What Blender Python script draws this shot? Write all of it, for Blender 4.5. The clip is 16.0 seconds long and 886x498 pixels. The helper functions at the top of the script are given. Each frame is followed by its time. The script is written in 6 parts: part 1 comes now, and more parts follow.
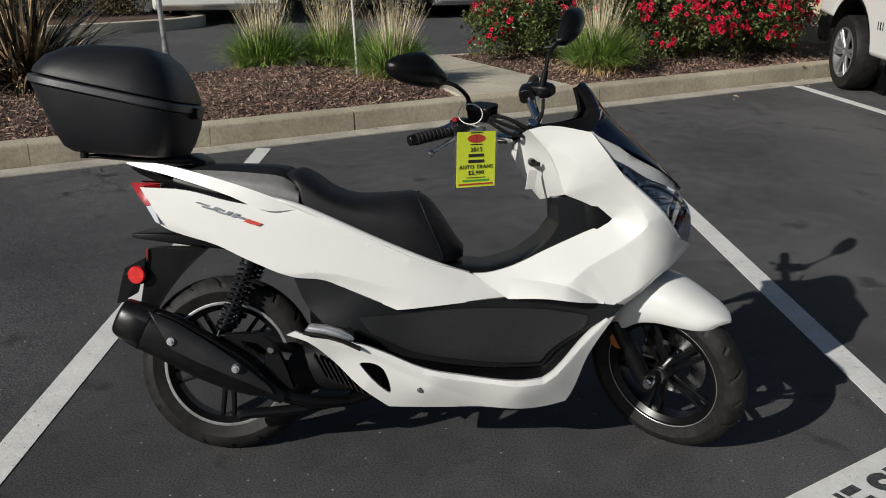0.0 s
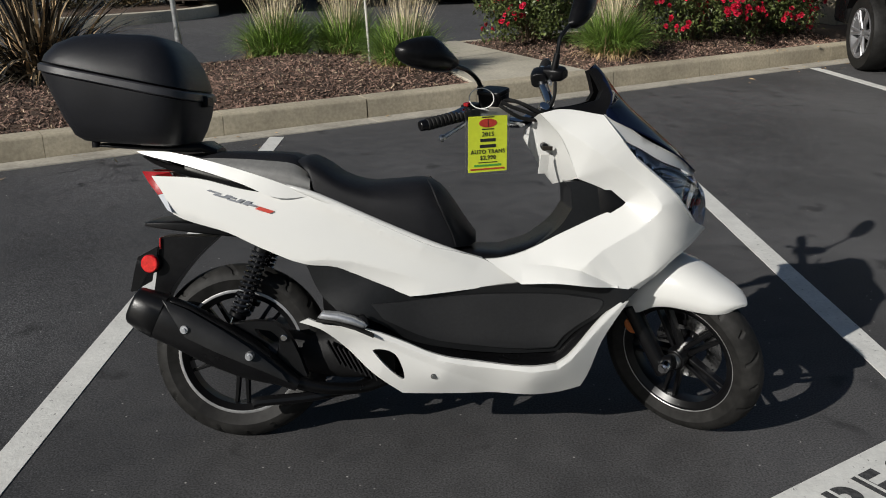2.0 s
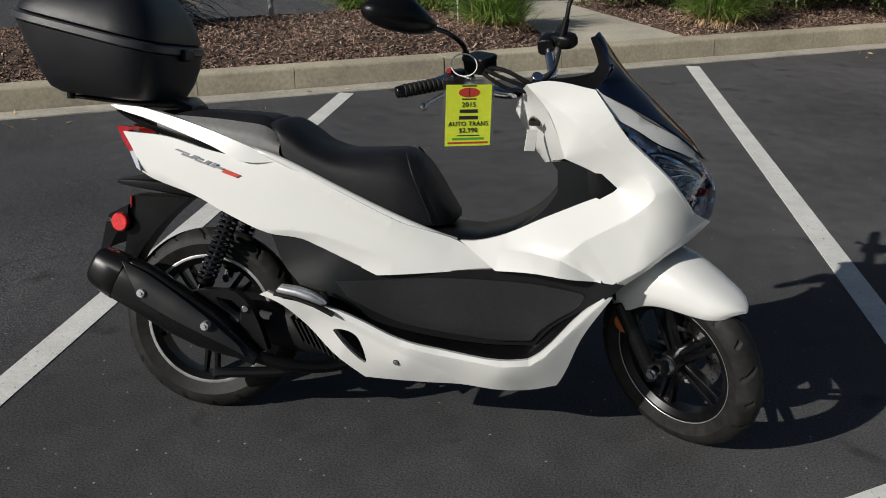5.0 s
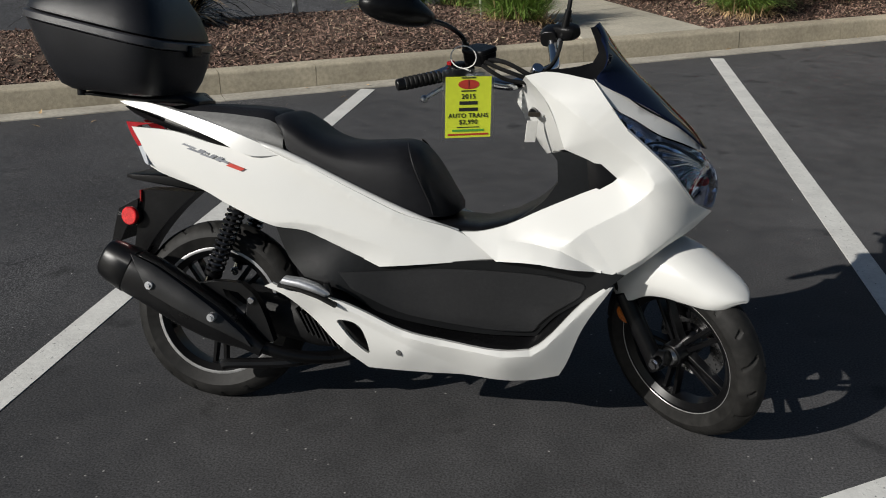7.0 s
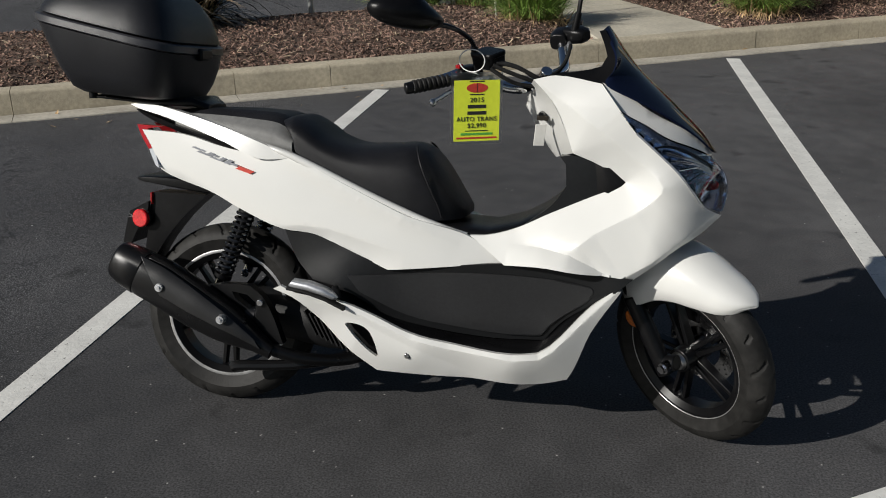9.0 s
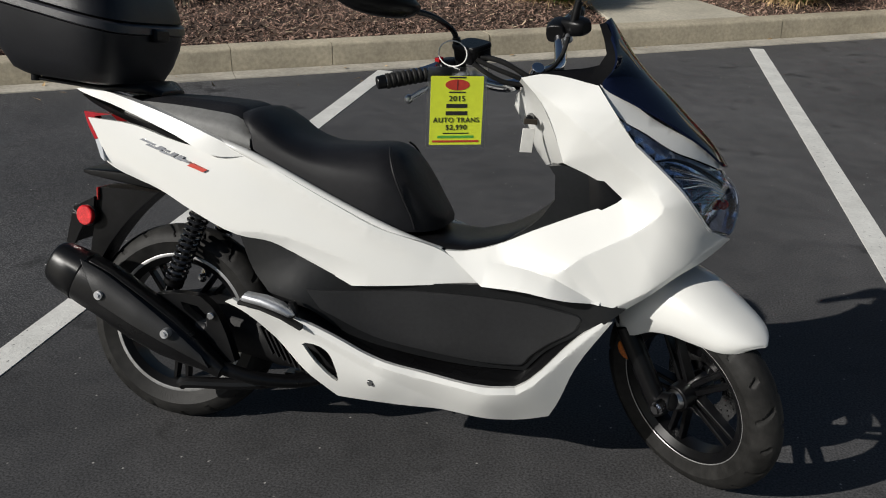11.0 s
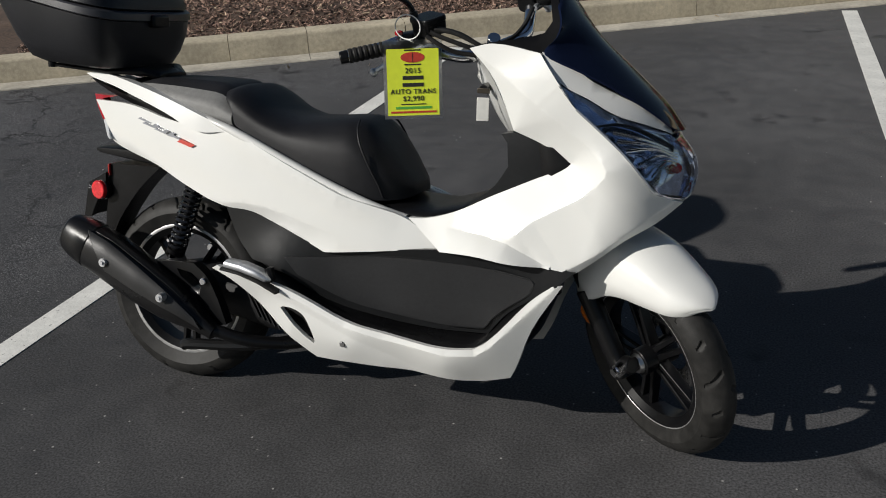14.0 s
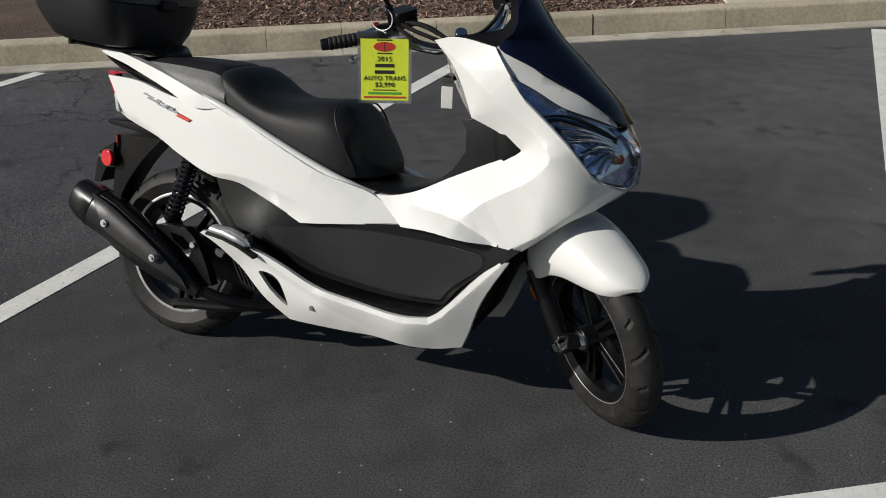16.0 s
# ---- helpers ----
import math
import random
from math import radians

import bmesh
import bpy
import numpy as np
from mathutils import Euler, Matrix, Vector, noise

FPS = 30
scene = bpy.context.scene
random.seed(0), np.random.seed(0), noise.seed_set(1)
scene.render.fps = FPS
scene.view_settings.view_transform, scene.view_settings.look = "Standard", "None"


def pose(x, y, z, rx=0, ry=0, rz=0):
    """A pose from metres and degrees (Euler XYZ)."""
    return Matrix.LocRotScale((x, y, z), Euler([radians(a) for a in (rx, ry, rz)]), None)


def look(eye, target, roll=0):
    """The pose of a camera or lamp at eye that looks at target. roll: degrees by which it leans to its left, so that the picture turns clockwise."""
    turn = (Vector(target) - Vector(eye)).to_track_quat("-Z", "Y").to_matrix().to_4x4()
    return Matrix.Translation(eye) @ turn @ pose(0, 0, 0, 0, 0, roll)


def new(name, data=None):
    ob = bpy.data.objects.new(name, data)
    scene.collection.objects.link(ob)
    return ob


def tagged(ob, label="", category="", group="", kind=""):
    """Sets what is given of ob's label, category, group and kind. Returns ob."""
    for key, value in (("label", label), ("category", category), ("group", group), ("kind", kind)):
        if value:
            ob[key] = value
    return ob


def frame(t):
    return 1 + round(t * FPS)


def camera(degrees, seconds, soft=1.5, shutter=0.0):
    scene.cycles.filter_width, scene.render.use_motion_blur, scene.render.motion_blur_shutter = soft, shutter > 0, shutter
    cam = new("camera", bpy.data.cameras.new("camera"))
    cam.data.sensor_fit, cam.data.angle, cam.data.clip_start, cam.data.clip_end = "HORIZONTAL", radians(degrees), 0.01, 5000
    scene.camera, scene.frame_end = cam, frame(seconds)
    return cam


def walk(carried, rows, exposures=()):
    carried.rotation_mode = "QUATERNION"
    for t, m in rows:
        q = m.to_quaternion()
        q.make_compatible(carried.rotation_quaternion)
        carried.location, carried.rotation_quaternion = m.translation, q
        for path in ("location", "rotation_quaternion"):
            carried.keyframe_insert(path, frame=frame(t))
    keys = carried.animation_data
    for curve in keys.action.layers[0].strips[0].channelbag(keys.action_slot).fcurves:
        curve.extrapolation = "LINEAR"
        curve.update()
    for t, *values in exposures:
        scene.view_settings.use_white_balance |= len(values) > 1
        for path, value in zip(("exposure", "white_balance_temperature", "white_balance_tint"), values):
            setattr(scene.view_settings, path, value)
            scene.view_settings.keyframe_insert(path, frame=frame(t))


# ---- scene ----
cam = camera(50.2, 16.0, soft=1.0)
PATH = [
    (0, (0.645, -2.484, 1.492), (0.655, -0.595, 0.835), 0.6),
    (0.5, (0.639, -2.486, 1.49), (0.62, -0.598, 0.831), 0.4),
    (1, (0.637, -2.488, 1.488), (0.602, -0.604, 0.818), -0.3),
    (1.5, (0.643, -2.48, 1.482), (0.612, -0.598, 0.805), -0.5),
    (2, (0.654, -2.474, 1.482), (0.631, -0.594, 0.801), -0.3),
    (2.5, (0.668, -2.478, 1.481), (0.648, -0.601, 0.791), -0.5),
    (3, (0.691, -2.423, 1.476), (0.675, -0.553, 0.767), -0.3),
    (3.5, (0.753, -2.308, 1.465), (0.701, -0.442, 0.745), 0.2),
    (4, (0.817, -2.257, 1.47), (0.708, -0.392, 0.754), 0.3),
    (4.5, (0.915, -2.243, 1.463), (0.732, -0.396, 0.718), 0.2),
    (5, (1.037, -2.238, 1.462), (0.759, -0.41, 0.7), 0.6),
    (5.2, (1.047, -2.219, 1.451), (0.748, -0.397, 0.684), 0.6),
    (7.5, (1.131, -2.25, 1.458), (0.773, -0.439, 0.688), -0.6),
    (8, (1.128, -2.245, 1.462), (0.756, -0.44, 0.685), -0.5),
    (8.5, (1.129, -2.242, 1.465), (0.752, -0.437, 0.692), -0.5),
    (9, (1.144, -2.237, 1.466), (0.761, -0.431, 0.696), -0.8),
    (9.2, (1.148, -2.235, 1.468), (0.77, -0.429, 0.696), -1.0),
    (11.3, (1.195, -1.916, 1.443), (0.782, -0.147, 0.607), 0.8),
    (11.5, (1.203, -1.928, 1.45), (0.79, -0.17, 0.591), 0.1),
    (12, (1.236, -1.943, 1.455), (0.797, -0.202, 0.574), -1.3),
    (12.5, (1.36, -1.919, 1.451), (0.814, -0.203, 0.581), -1.5),
    (13, (1.505, -1.891, 1.447), (0.883, -0.2, 0.579), -1.5),
    (13.5, (1.569, -1.869, 1.442), (0.91, -0.195, 0.569), -2.8),
    (14, (1.591, -1.899, 1.444), (0.913, -0.22, 0.594), -3.4),
    (14.5, (1.63, -1.989, 1.45), (0.953, -0.3, 0.62), -2.8),
    (15, (1.701, -2.107, 1.46), (1.007, -0.423, 0.633), -2.1),
    (15.5, (1.774, -2.109, 1.461), (1.056, -0.441, 0.624), -2.0),
    (16, (1.876, -1.997, 1.45), (1.096, -0.356, 0.613), -1.7),
]
walk(cam, [(t, look(eye, target, roll)) for t, eye, target, roll in PATH],
     exposures=((0, 0.0), (9, 0.04), (12, 0.11), (16, 0.13)))

# ---- world, sun, exposure ----
SUN_DIR = Vector((-1.34, -1.15, 1.0)).normalized()      # towards the sun
world = bpy.data.worlds.new("sky")
scene.world = world
world.use_nodes = True
wn = world.node_tree.nodes
sky = wn.new("ShaderNodeTexSky")
sky.sky_type, sky.sun_disc = 'NISHITA', False
sky.sun_elevation = math.asin(SUN_DIR.z)
sky.sun_rotation = math.atan2(SUN_DIR.x, SUN_DIR.y)
sky.air_density, sky.dust_density, sky.ozone_density = 1.0, 0.6, 1.2
world.node_tree.links.new(sky.outputs[0], wn["Background"].inputs[0])
wn["Background"].inputs[1].default_value = 0.036
sun = new("sun", bpy.data.lights.new("sun", 'SUN'))
sun.data.energy, sun.data.angle, sun.data.color = 4.3, radians(0.55), (1.0, 0.965, 0.905)
sun.matrix_world = look(SUN_DIR * 30, (0, 0, 0))


# ---- materials ----
def mat(name, color, rough=0.5, metal=0.0, spread=0.15, scale=30.0, bump=0.0, bump_scale=200.0, coat=0.0, spec=0.5,
        tint=None, patches=0.0, patch_scale=2.0, rough_spread=0.1, island=0.0):
    """A surface with grain at one scale, wear or stains at a larger one, and fine relief."""
    m = bpy.data.materials.new(name)
    m.use_nodes = True
    nt = m.node_tree
    p = nt.nodes["Principled BSDF"]
    p.inputs["Roughness"].default_value, p.inputs["Metallic"].default_value = rough, metal
    p.inputs["Coat Weight"].default_value, p.inputs["Coat Roughness"].default_value = coat, 0.06
    p.inputs["Specular IOR Level"].default_value = spec
    co = nt.nodes.new("ShaderNodeTexCoord")
    n1 = nt.nodes.new("ShaderNodeTexNoise")
    n1.inputs["Scale"].default_value, n1.inputs["Detail"].default_value = scale, 6
    nt.links.new(co.outputs["Object"], n1.inputs["Vector"])
    ramp = nt.nodes.new("ShaderNodeValToRGB")
    dark = [c * (1 - spread) for c in color]
    lite = [min(1, c * (1 + spread)) for c in (tint or color)]
    ramp.color_ramp.elements[0].color, ramp.color_ramp.elements[1].color = (*dark, 1), (*lite, 1)
    ramp.color_ramp.elements[0].position, ramp.color_ramp.elements[1].position = 0.3, 0.7
    nt.links.new(n1.outputs["Fac"], ramp.inputs["Fac"])
    out = ramp.outputs["Color"]
    n2 = nt.nodes.new("ShaderNodeTexNoise")
    n2.inputs["Scale"].default_value, n2.inputs["Detail"].default_value = patch_scale, 4
    nt.links.new(co.outputs["Object"], n2.inputs["Vector"])
    if patches:
        mr = nt.nodes.new("ShaderNodeMapRange")
        mr.inputs["From Min"].default_value, mr.inputs["From Max"].default_value = 0.3, 0.7
        mr.inputs["To Min"].default_value, mr.inputs["To Max"].default_value = 1 - patches, 1 + patches
        nt.links.new(n2.outputs["Fac"], mr.inputs["Value"])
        mul = nt.nodes.new("ShaderNodeVectorMath")
        mul.operation = 'SCALE'
        nt.links.new(out, mul.inputs[0])
        nt.links.new(mr.outputs["Result"], mul.inputs["Scale"])
        out = mul.outputs["Vector"]
    if island:
        gi = nt.nodes.new("ShaderNodeNewGeometry")
        mi = nt.nodes.new("ShaderNodeMapRange")
        mi.inputs["To Min"].default_value, mi.inputs["To Max"].default_value = 1 - island, 1 + island
        nt.links.new(gi.outputs["Random Per Island"], mi.inputs["Value"])
        mu = nt.nodes.new("ShaderNodeVectorMath")
        mu.operation = 'SCALE'
        nt.links.new(out, mu.inputs[0])
        nt.links.new(mi.outputs["Result"], mu.inputs["Scale"])
        out = mu.outputs["Vector"]
    nt.links.new(out, p.inputs["Base Color"])
    rr = nt.nodes.new("ShaderNodeMapRange")
    rr.inputs["To Min"].default_value = max(0.02, rough - rough_spread)
    rr.inputs["To Max"].default_value = min(1, rough + rough_spread)
    nt.links.new(n2.outputs["Fac"], rr.inputs["Value"])
    nt.links.new(rr.outputs["Result"], p.inputs["Roughness"])
    if bump:
        n3 = nt.nodes.new("ShaderNodeTexNoise")
        n3.inputs["Scale"].default_value, n3.inputs["Detail"].default_value = bump_scale, 3
        nt.links.new(co.outputs["Object"], n3.inputs["Vector"])
        b = nt.nodes.new("ShaderNodeBump")
        b.inputs["Strength"].default_value, b.inputs["Distance"].default_value = bump, 0.004
        nt.links.new(n3.outputs["Fac"], b.inputs["Height"])
        nt.links.new(b.outputs["Normal"], p.inputs["Normal"])
    return m


def asphalt_mat(name, base, specks):
    m = bpy.data.materials.new(name)
    m.use_nodes = True
    nt = m.node_tree
    N, L = nt.nodes.new, nt.links.new
    p = nt.nodes["Principled BSDF"]
    p.inputs["Specular IOR Level"].default_value, p.inputs["Diffuse Roughness"].default_value = 0.4, 0.35
    co = N("ShaderNodeTexCoord")
    big = N("ShaderNodeTexNoise")
    big.inputs["Scale"].default_value, big.inputs["Detail"].default_value = 0.9, 5
    mid = N("ShaderNodeTexNoise")
    mid.inputs["Scale"].default_value, mid.inputs["Detail"].default_value = 9, 6
    fine = N("ShaderNodeTexNoise")
    fine.inputs["Scale"].default_value, fine.inputs["Detail"].default_value = 165, 6
    vor = N("ShaderNodeTexVoronoi")
    vor.inputs["Scale"].default_value = 190
    sp = N("ShaderNodeTexVoronoi")
    sp.inputs["Scale"].default_value = 25
    for n in (big, mid, fine, vor, sp):
        L(co.outputs["Object"], n.inputs["Vector"])

    def rng(src, a, b, c, d):
        r = N("ShaderNodeMapRange")
        for k, v in zip(("From Min", "From Max", "To Min", "To Max"), (a, b, c, d)):
            r.inputs[k].default_value = v
        L(src, r.inputs["Value"])
        return r.outputs["Result"]

    def mul(a, b):
        r = N("ShaderNodeMath")
        r.operation = 'MULTIPLY'
        L(a, r.inputs[0])
        L(b, r.inputs[1])
        return r.outputs[0]

    v = mul(mul(rng(big.outputs["Fac"], 0.3, 0.7, 0.76, 1.28), rng(mid.outputs["Fac"], 0.3, 0.7, 0.88, 1.13)),
            rng(fine.outputs["Fac"], 0.3, 0.72, 0.40, 1.95))
    # the tone rises along Y from the foreground to the kerb, wavering with noise
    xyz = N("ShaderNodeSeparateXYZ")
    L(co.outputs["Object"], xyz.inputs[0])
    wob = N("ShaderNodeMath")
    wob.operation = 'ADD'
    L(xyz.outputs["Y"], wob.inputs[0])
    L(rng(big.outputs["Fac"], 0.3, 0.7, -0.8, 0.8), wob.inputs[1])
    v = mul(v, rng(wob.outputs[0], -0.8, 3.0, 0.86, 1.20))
    wox = N("ShaderNodeMath")
    wox.operation = 'ADD'
    L(xyz.outputs["X"], wox.inputs[0])
    L(rng(mid.outputs["Fac"], 0.3, 0.7, -0.2, 0.2), wox.inputs[1])
    stone = N("ShaderNodeMath")
    stone.operation = 'MULTIPLY_ADD'
    L(rng(wox.outputs[0], -1.1, -0.3, 1, 0), stone.inputs[0])
    L(rng(vor.outputs["Distance"], 0.1, 0.6, 2.4, -0.5), stone.inputs[1])
    stone.inputs[2].default_value = 1.0
    v = mul(v, stone.outputs[0])
    bent = N("ShaderNodeVectorMath")
    bent.operation = 'MULTIPLY_ADD'
    bent.inputs[1].default_value = (0.22, 0.22, 0.22)
    L(mid.outputs["Color"], bent.inputs[0])
    L(co.outputs["Object"], bent.inputs[2])
    crack = N("ShaderNodeTexVoronoi")
    crack.feature = 'DISTANCE_TO_EDGE'
    crack.inputs["Scale"].default_value = 1.7
    L(bent.outputs["Vector"], crack.inputs["Vector"])
    where = mul(rng(wox.outputs[0], -1.6, -0.7, 1, 0), rng(big.outputs["Fac"], 0.46, 0.58, 0, 1))
    line = mul(where, rng(crack.outputs["Distance"], 0.004, 0.020, 1, 0))
    v = mul(v, rng(line, 0, 1, 1.0, 0.25))
    oil = N("ShaderNodeTexNoise")
    oil.inputs["Scale"].default_value, oil.inputs["Detail"].default_value = 4.6, 3
    L(co.outputs["Object"], oil.inputs["Vector"])
    v = mul(v, rng(mul(rng(oil.outputs["Fac"], 0.62, 0.70, 0, 1), rng(big.outputs["Fac"], 0.45, 0.55, 0, 1)), 0, 1, 1.0, 0.5))
    mix = N("ShaderNodeMix")
    mix.data_type = 'RGBA'
    mix.inputs["A"].default_value, mix.inputs["B"].default_value = (*base, 1), (0.72, 0.70, 0.66, 1)
    # rare pale stones: only cells whose random colour is high, and only near the cell's middle
    sel = N("ShaderNodeSeparateColor")
    L(sp.outputs["Color"], sel.inputs[0])
    L(mul(rng(sel.outputs[0], 1 - specks, 1 - specks + 0.01, 0, 1), rng(sp.outputs["Distance"], 0.03, 0.10, 0.42, 0)), mix.inputs["Factor"])
    sc = N("ShaderNodeVectorMath")
    sc.operation = 'SCALE'
    L(mix.outputs["Result"], sc.inputs[0])
    L(v, sc.inputs["Scale"])
    L(sc.outputs["Vector"], p.inputs["Base Color"])
    L(rng(mid.outputs["Fac"], 0.2, 0.8, 0.58, 0.82), p.inputs["Roughness"])
    b = N("ShaderNodeBump")
    b.inputs["Strength"].default_value, b.inputs["Distance"].default_value = 0.25, 0.0015
    L(fine.outputs["Fac"], b.inputs["Height"])
    L(b.outputs["Normal"], p.inputs["Normal"])
    return m


def worn_paint(name, color, wear):
    """Road paint that has flaked off in spots."""
    m = mat(name, color, rough=0.8, spread=0.07, scale=60, bump=0.3, bump_scale=130, patches=0.10, patch_scale=7)
    nt = m.node_tree
    p = nt.nodes["Principled BSDF"]
    co = nt.nodes.new("ShaderNodeTexCoord")
    n = nt.nodes.new("ShaderNodeTexNoise")
    n.inputs["Scale"].default_value, n.inputs["Detail"].default_value, n.inputs["Roughness"].default_value = 55, 8, 0.75
    nt.links.new(co.outputs["Object"], n.inputs["Vector"])
    r = nt.nodes.new("ShaderNodeMapRange")
    r.inputs["From Min"].default_value, r.inputs["From Max"].default_value = 0.40 - wear, 0.47 - wear
    nt.links.new(n.outputs["Fac"], r.inputs["Value"])
    mix = nt.nodes.new("ShaderNodeMix")
    mix.data_type = 'RGBA'
    mix.inputs["A"].default_value = (0.07, 0.07, 0.07, 1)
    nt.links.new(p.inputs["Base Color"].links[0].from_socket, mix.inputs["B"])
    nt.links.new(r.outputs["Result"], mix.inputs["Factor"])
    nt.links.new(mix.outputs["Result"], p.inputs["Base Color"])
    return m


def glass(name, color, rough=0.0, ior=1.45):
    m = bpy.data.materials.new(name)
    m.use_nodes = True
    p = m.node_tree.nodes["Principled BSDF"]
    p.inputs["Base Color"].default_value = (*color, 1)
    p.inputs["Roughness"].default_value, p.inputs["IOR"].default_value = rough, ior
    p.inputs["Transmission Weight"].default_value = 1.0
    return m


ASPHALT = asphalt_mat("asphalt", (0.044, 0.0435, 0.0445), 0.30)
LINE = worn_paint("road_paint_white", (0.66, 0.655, 0.62), 0.075)
STENCIL = worn_paint("road_paint_black", (0.035, 0.035, 0.036), -0.06)
CONCRETE = mat("kerb_concrete", (0.42, 0.37, 0.275), 0.9, spread=0.16, scale=45, bump=0.5, bump_scale=150, patches=0.20, patch_scale=2.2)
GUTTER = mat("gutter_concrete", (0.40, 0.37, 0.31), 0.9, spread=0.14, scale=40, bump=0.4, bump_scale=150, patches=0.2, patch_scale=4)
WALK = mat("walk_concrete", (0.50, 0.46, 0.37), 0.9, spread=0.12, scale=50, bump=0.3, bump_scale=180, patches=0.12, patch_scale=2.5)
SOIL = mat("bark_soil", (0.085, 0.055, 0.038), 0.95, spread=0.5, scale=60, bump=1.0, bump_scale=60, patches=0.3, patch_scale=3)
CHIP = mat("bark_chip", (0.215, 0.138, 0.105), 0.9, spread=0.4, scale=40, bump=0.4, bump_scale=120, island=0.9)
CHIP_PALE = mat("pale_wood_chip", (0.46, 0.36, 0.25), 0.9, spread=0.25, scale=40, island=0.4)
PEARL = mat("pearl_white_paint", (0.685, 0.685, 0.66), 0.25, spread=0.015, scale=600, coat=0.6, patches=0.02, patch_scale=6, rough_spread=0.05)
PLASTIC = mat("black_plastic", (0.005, 0.005, 0.0055), 0.30, spec=0.22, spread=0.2, scale=80, bump=0.12, bump_scale=900, patches=0.15, patch_scale=5)
GREY_PLASTIC = mat("charcoal_plastic", (0.010, 0.0105, 0.0112), 0.33, spec=0.26, spread=0.12, scale=90, bump=0.10, bump_scale=900, patches=0.12, patch_scale=4)
CASE = mat("top_case_plastic", (0.011, 0.0115, 0.014), 0.40, spec=0.4, spread=0.15, scale=120, bump=0.15, bump_scale=1100, patches=0.12, patch_scale=6)
CASE_BAND = mat("top_case_band", (0.034, 0.034, 0.038), 0.36, spread=0.1, scale=120, bump=0.1, bump_scale=900, patches=0.1, patch_scale=6)
GLOSS = mat("gloss_black", (0.014, 0.015, 0.018), 0.16, spread=0.1, scale=60, coat=0.5, patches=0.1)
METAL_BLACK = mat("black_coated_metal", (0.004, 0.004, 0.0045), 0.30, spec=0.35, spread=0.2, scale=70, bump=0.08, bump_scale=500, patches=0.2, patch_scale=8)
SHIELD = mat("heat_shield_grey", (0.011, 0.011, 0.0115), 0.40, spec=0.45, spread=0.15, scale=70, bump=0.08, bump_scale=600, patches=0.1, patch_scale=6)
RUBBER = mat("tyre_rubber", (0.0155, 0.015, 0.0142), 0.60, spec=0.25, spread=0.3, scale=50, bump=0.15, bump_scale=300, patches=0.35, patch_scale=12)
VINYL = mat("seat_vinyl", (0.009, 0.009, 0.0105), 0.50, spec=0.32, spread=0.15, scale=60, bump=0.22, bump_scale=700, patches=0.12, patch_scale=7)
VINYL_GREY = mat("seat_vinyl_grey", (0.16, 0.16, 0.155), 0.6, spread=0.12, scale=70, bump=0.25, bump_scale=800, patches=0.1, patch_scale=8)
CHROME = mat("chrome", (0.75, 0.75, 0.76), 0.12, 1.0, spread=0.05, patches=0.05, rough_spread=0.05)
STEEL = mat("brushed_steel", (0.48, 0.48, 0.48), 0.3, 1.0, spread=0.15, scale=90, patches=0.2, patch_scale=15)
SILVER = mat("silver_paint", (0.55, 0.57, 0.60), 0.3, 0.35, spread=0.03, scale=500, coat=0.4, patches=0.03)
RED_LENS = mat("red_lens", (0.30, 0.010, 0.012), 0.12, spread=0.25, scale=180, coat=0.5, patches=0.1, patch_scale=40)
REFLECTOR = mat("red_prism_reflector", (0.55, 0.012, 0.016), 0.15, spread=0.35, scale=260, coat=0.6, patches=0.25, patch_scale=60)
AMBER = mat("amber_reflector", (0.60, 0.16, 0.02), 0.2, spread=0.3, scale=150, coat=0.4)
HOOD = mat("matt_black_hood", (0.003, 0.003, 0.0035), 0.55, spec=0.12, spread=0.15, scale=80, bump=0.12, bump_scale=900, patches=0.15, patch_scale=5)
# navy base puts the sky's reflection into the screen's own colour
SCREEN = mat("smoked_screen_sky_tint", (0.005, 0.008, 0.022), 0.06, spread=0.05, spec=0.14, patches=0.05, rough_spread=0.02)
# blue in the metal stands in for the sky mirrored by the bowl
LAMP_BOWL = mat("sky_tinted_lamp_bowl", (0.50, 0.58, 0.76), 0.10, 0.95, spread=0.3, scale=60, patches=0.3, patch_scale=14, rough_spread=0.08)
# base set paler than the rim's charcoal to stand in for sheen
FIELD_PLASTIC = mat("field_plastic", (0.018, 0.0184, 0.0197), 0.40, spec=0.5, spread=0.15, scale=120, bump=0.25, bump_scale=700, patches=0.15, patch_scale=5)
WHEEL_BLACK = mat("gloss_black_alloy", (0.004, 0.004, 0.0045), 0.30, spec=0.3, spread=0.2, scale=70, patches=0.2, patch_scale=9, rough_spread=0.06)
DISC_STEEL = mat("ground_disc_steel", (0.62, 0.62, 0.62), 0.24, 1.0, spread=0.1, scale=120, patches=0.1, patch_scale=20)
MATT_METAL = mat("matt_black_metal", (0.007, 0.007, 0.0075), 0.6, spec=0.25, spread=0.3, scale=60, bump=0.2, bump_scale=300, patches=0.3, patch_scale=9)
# the lip's grey also stands in for sun glints on the black rims
RIM_LIP = mat("machined_lip_with_glint", (0.38, 0.38, 0.38), 0.38, 0.7, spread=0.15, scale=90, patches=0.2, patch_scale=15)
SATIN = mat("satin_alloy", (0.62, 0.63, 0.65), 0.40, 0.85, spread=0.08, scale=90, patches=0.1, patch_scale=20)
CLEAR_EDGE = mat("polished_lens_edge", (0.45, 0.47, 0.50), 0.12, 0.6, spread=0.1, scale=80, coat=0.5)
CLEAR = glass("clear_polycarbonate", (0.93, 0.96, 1.0))


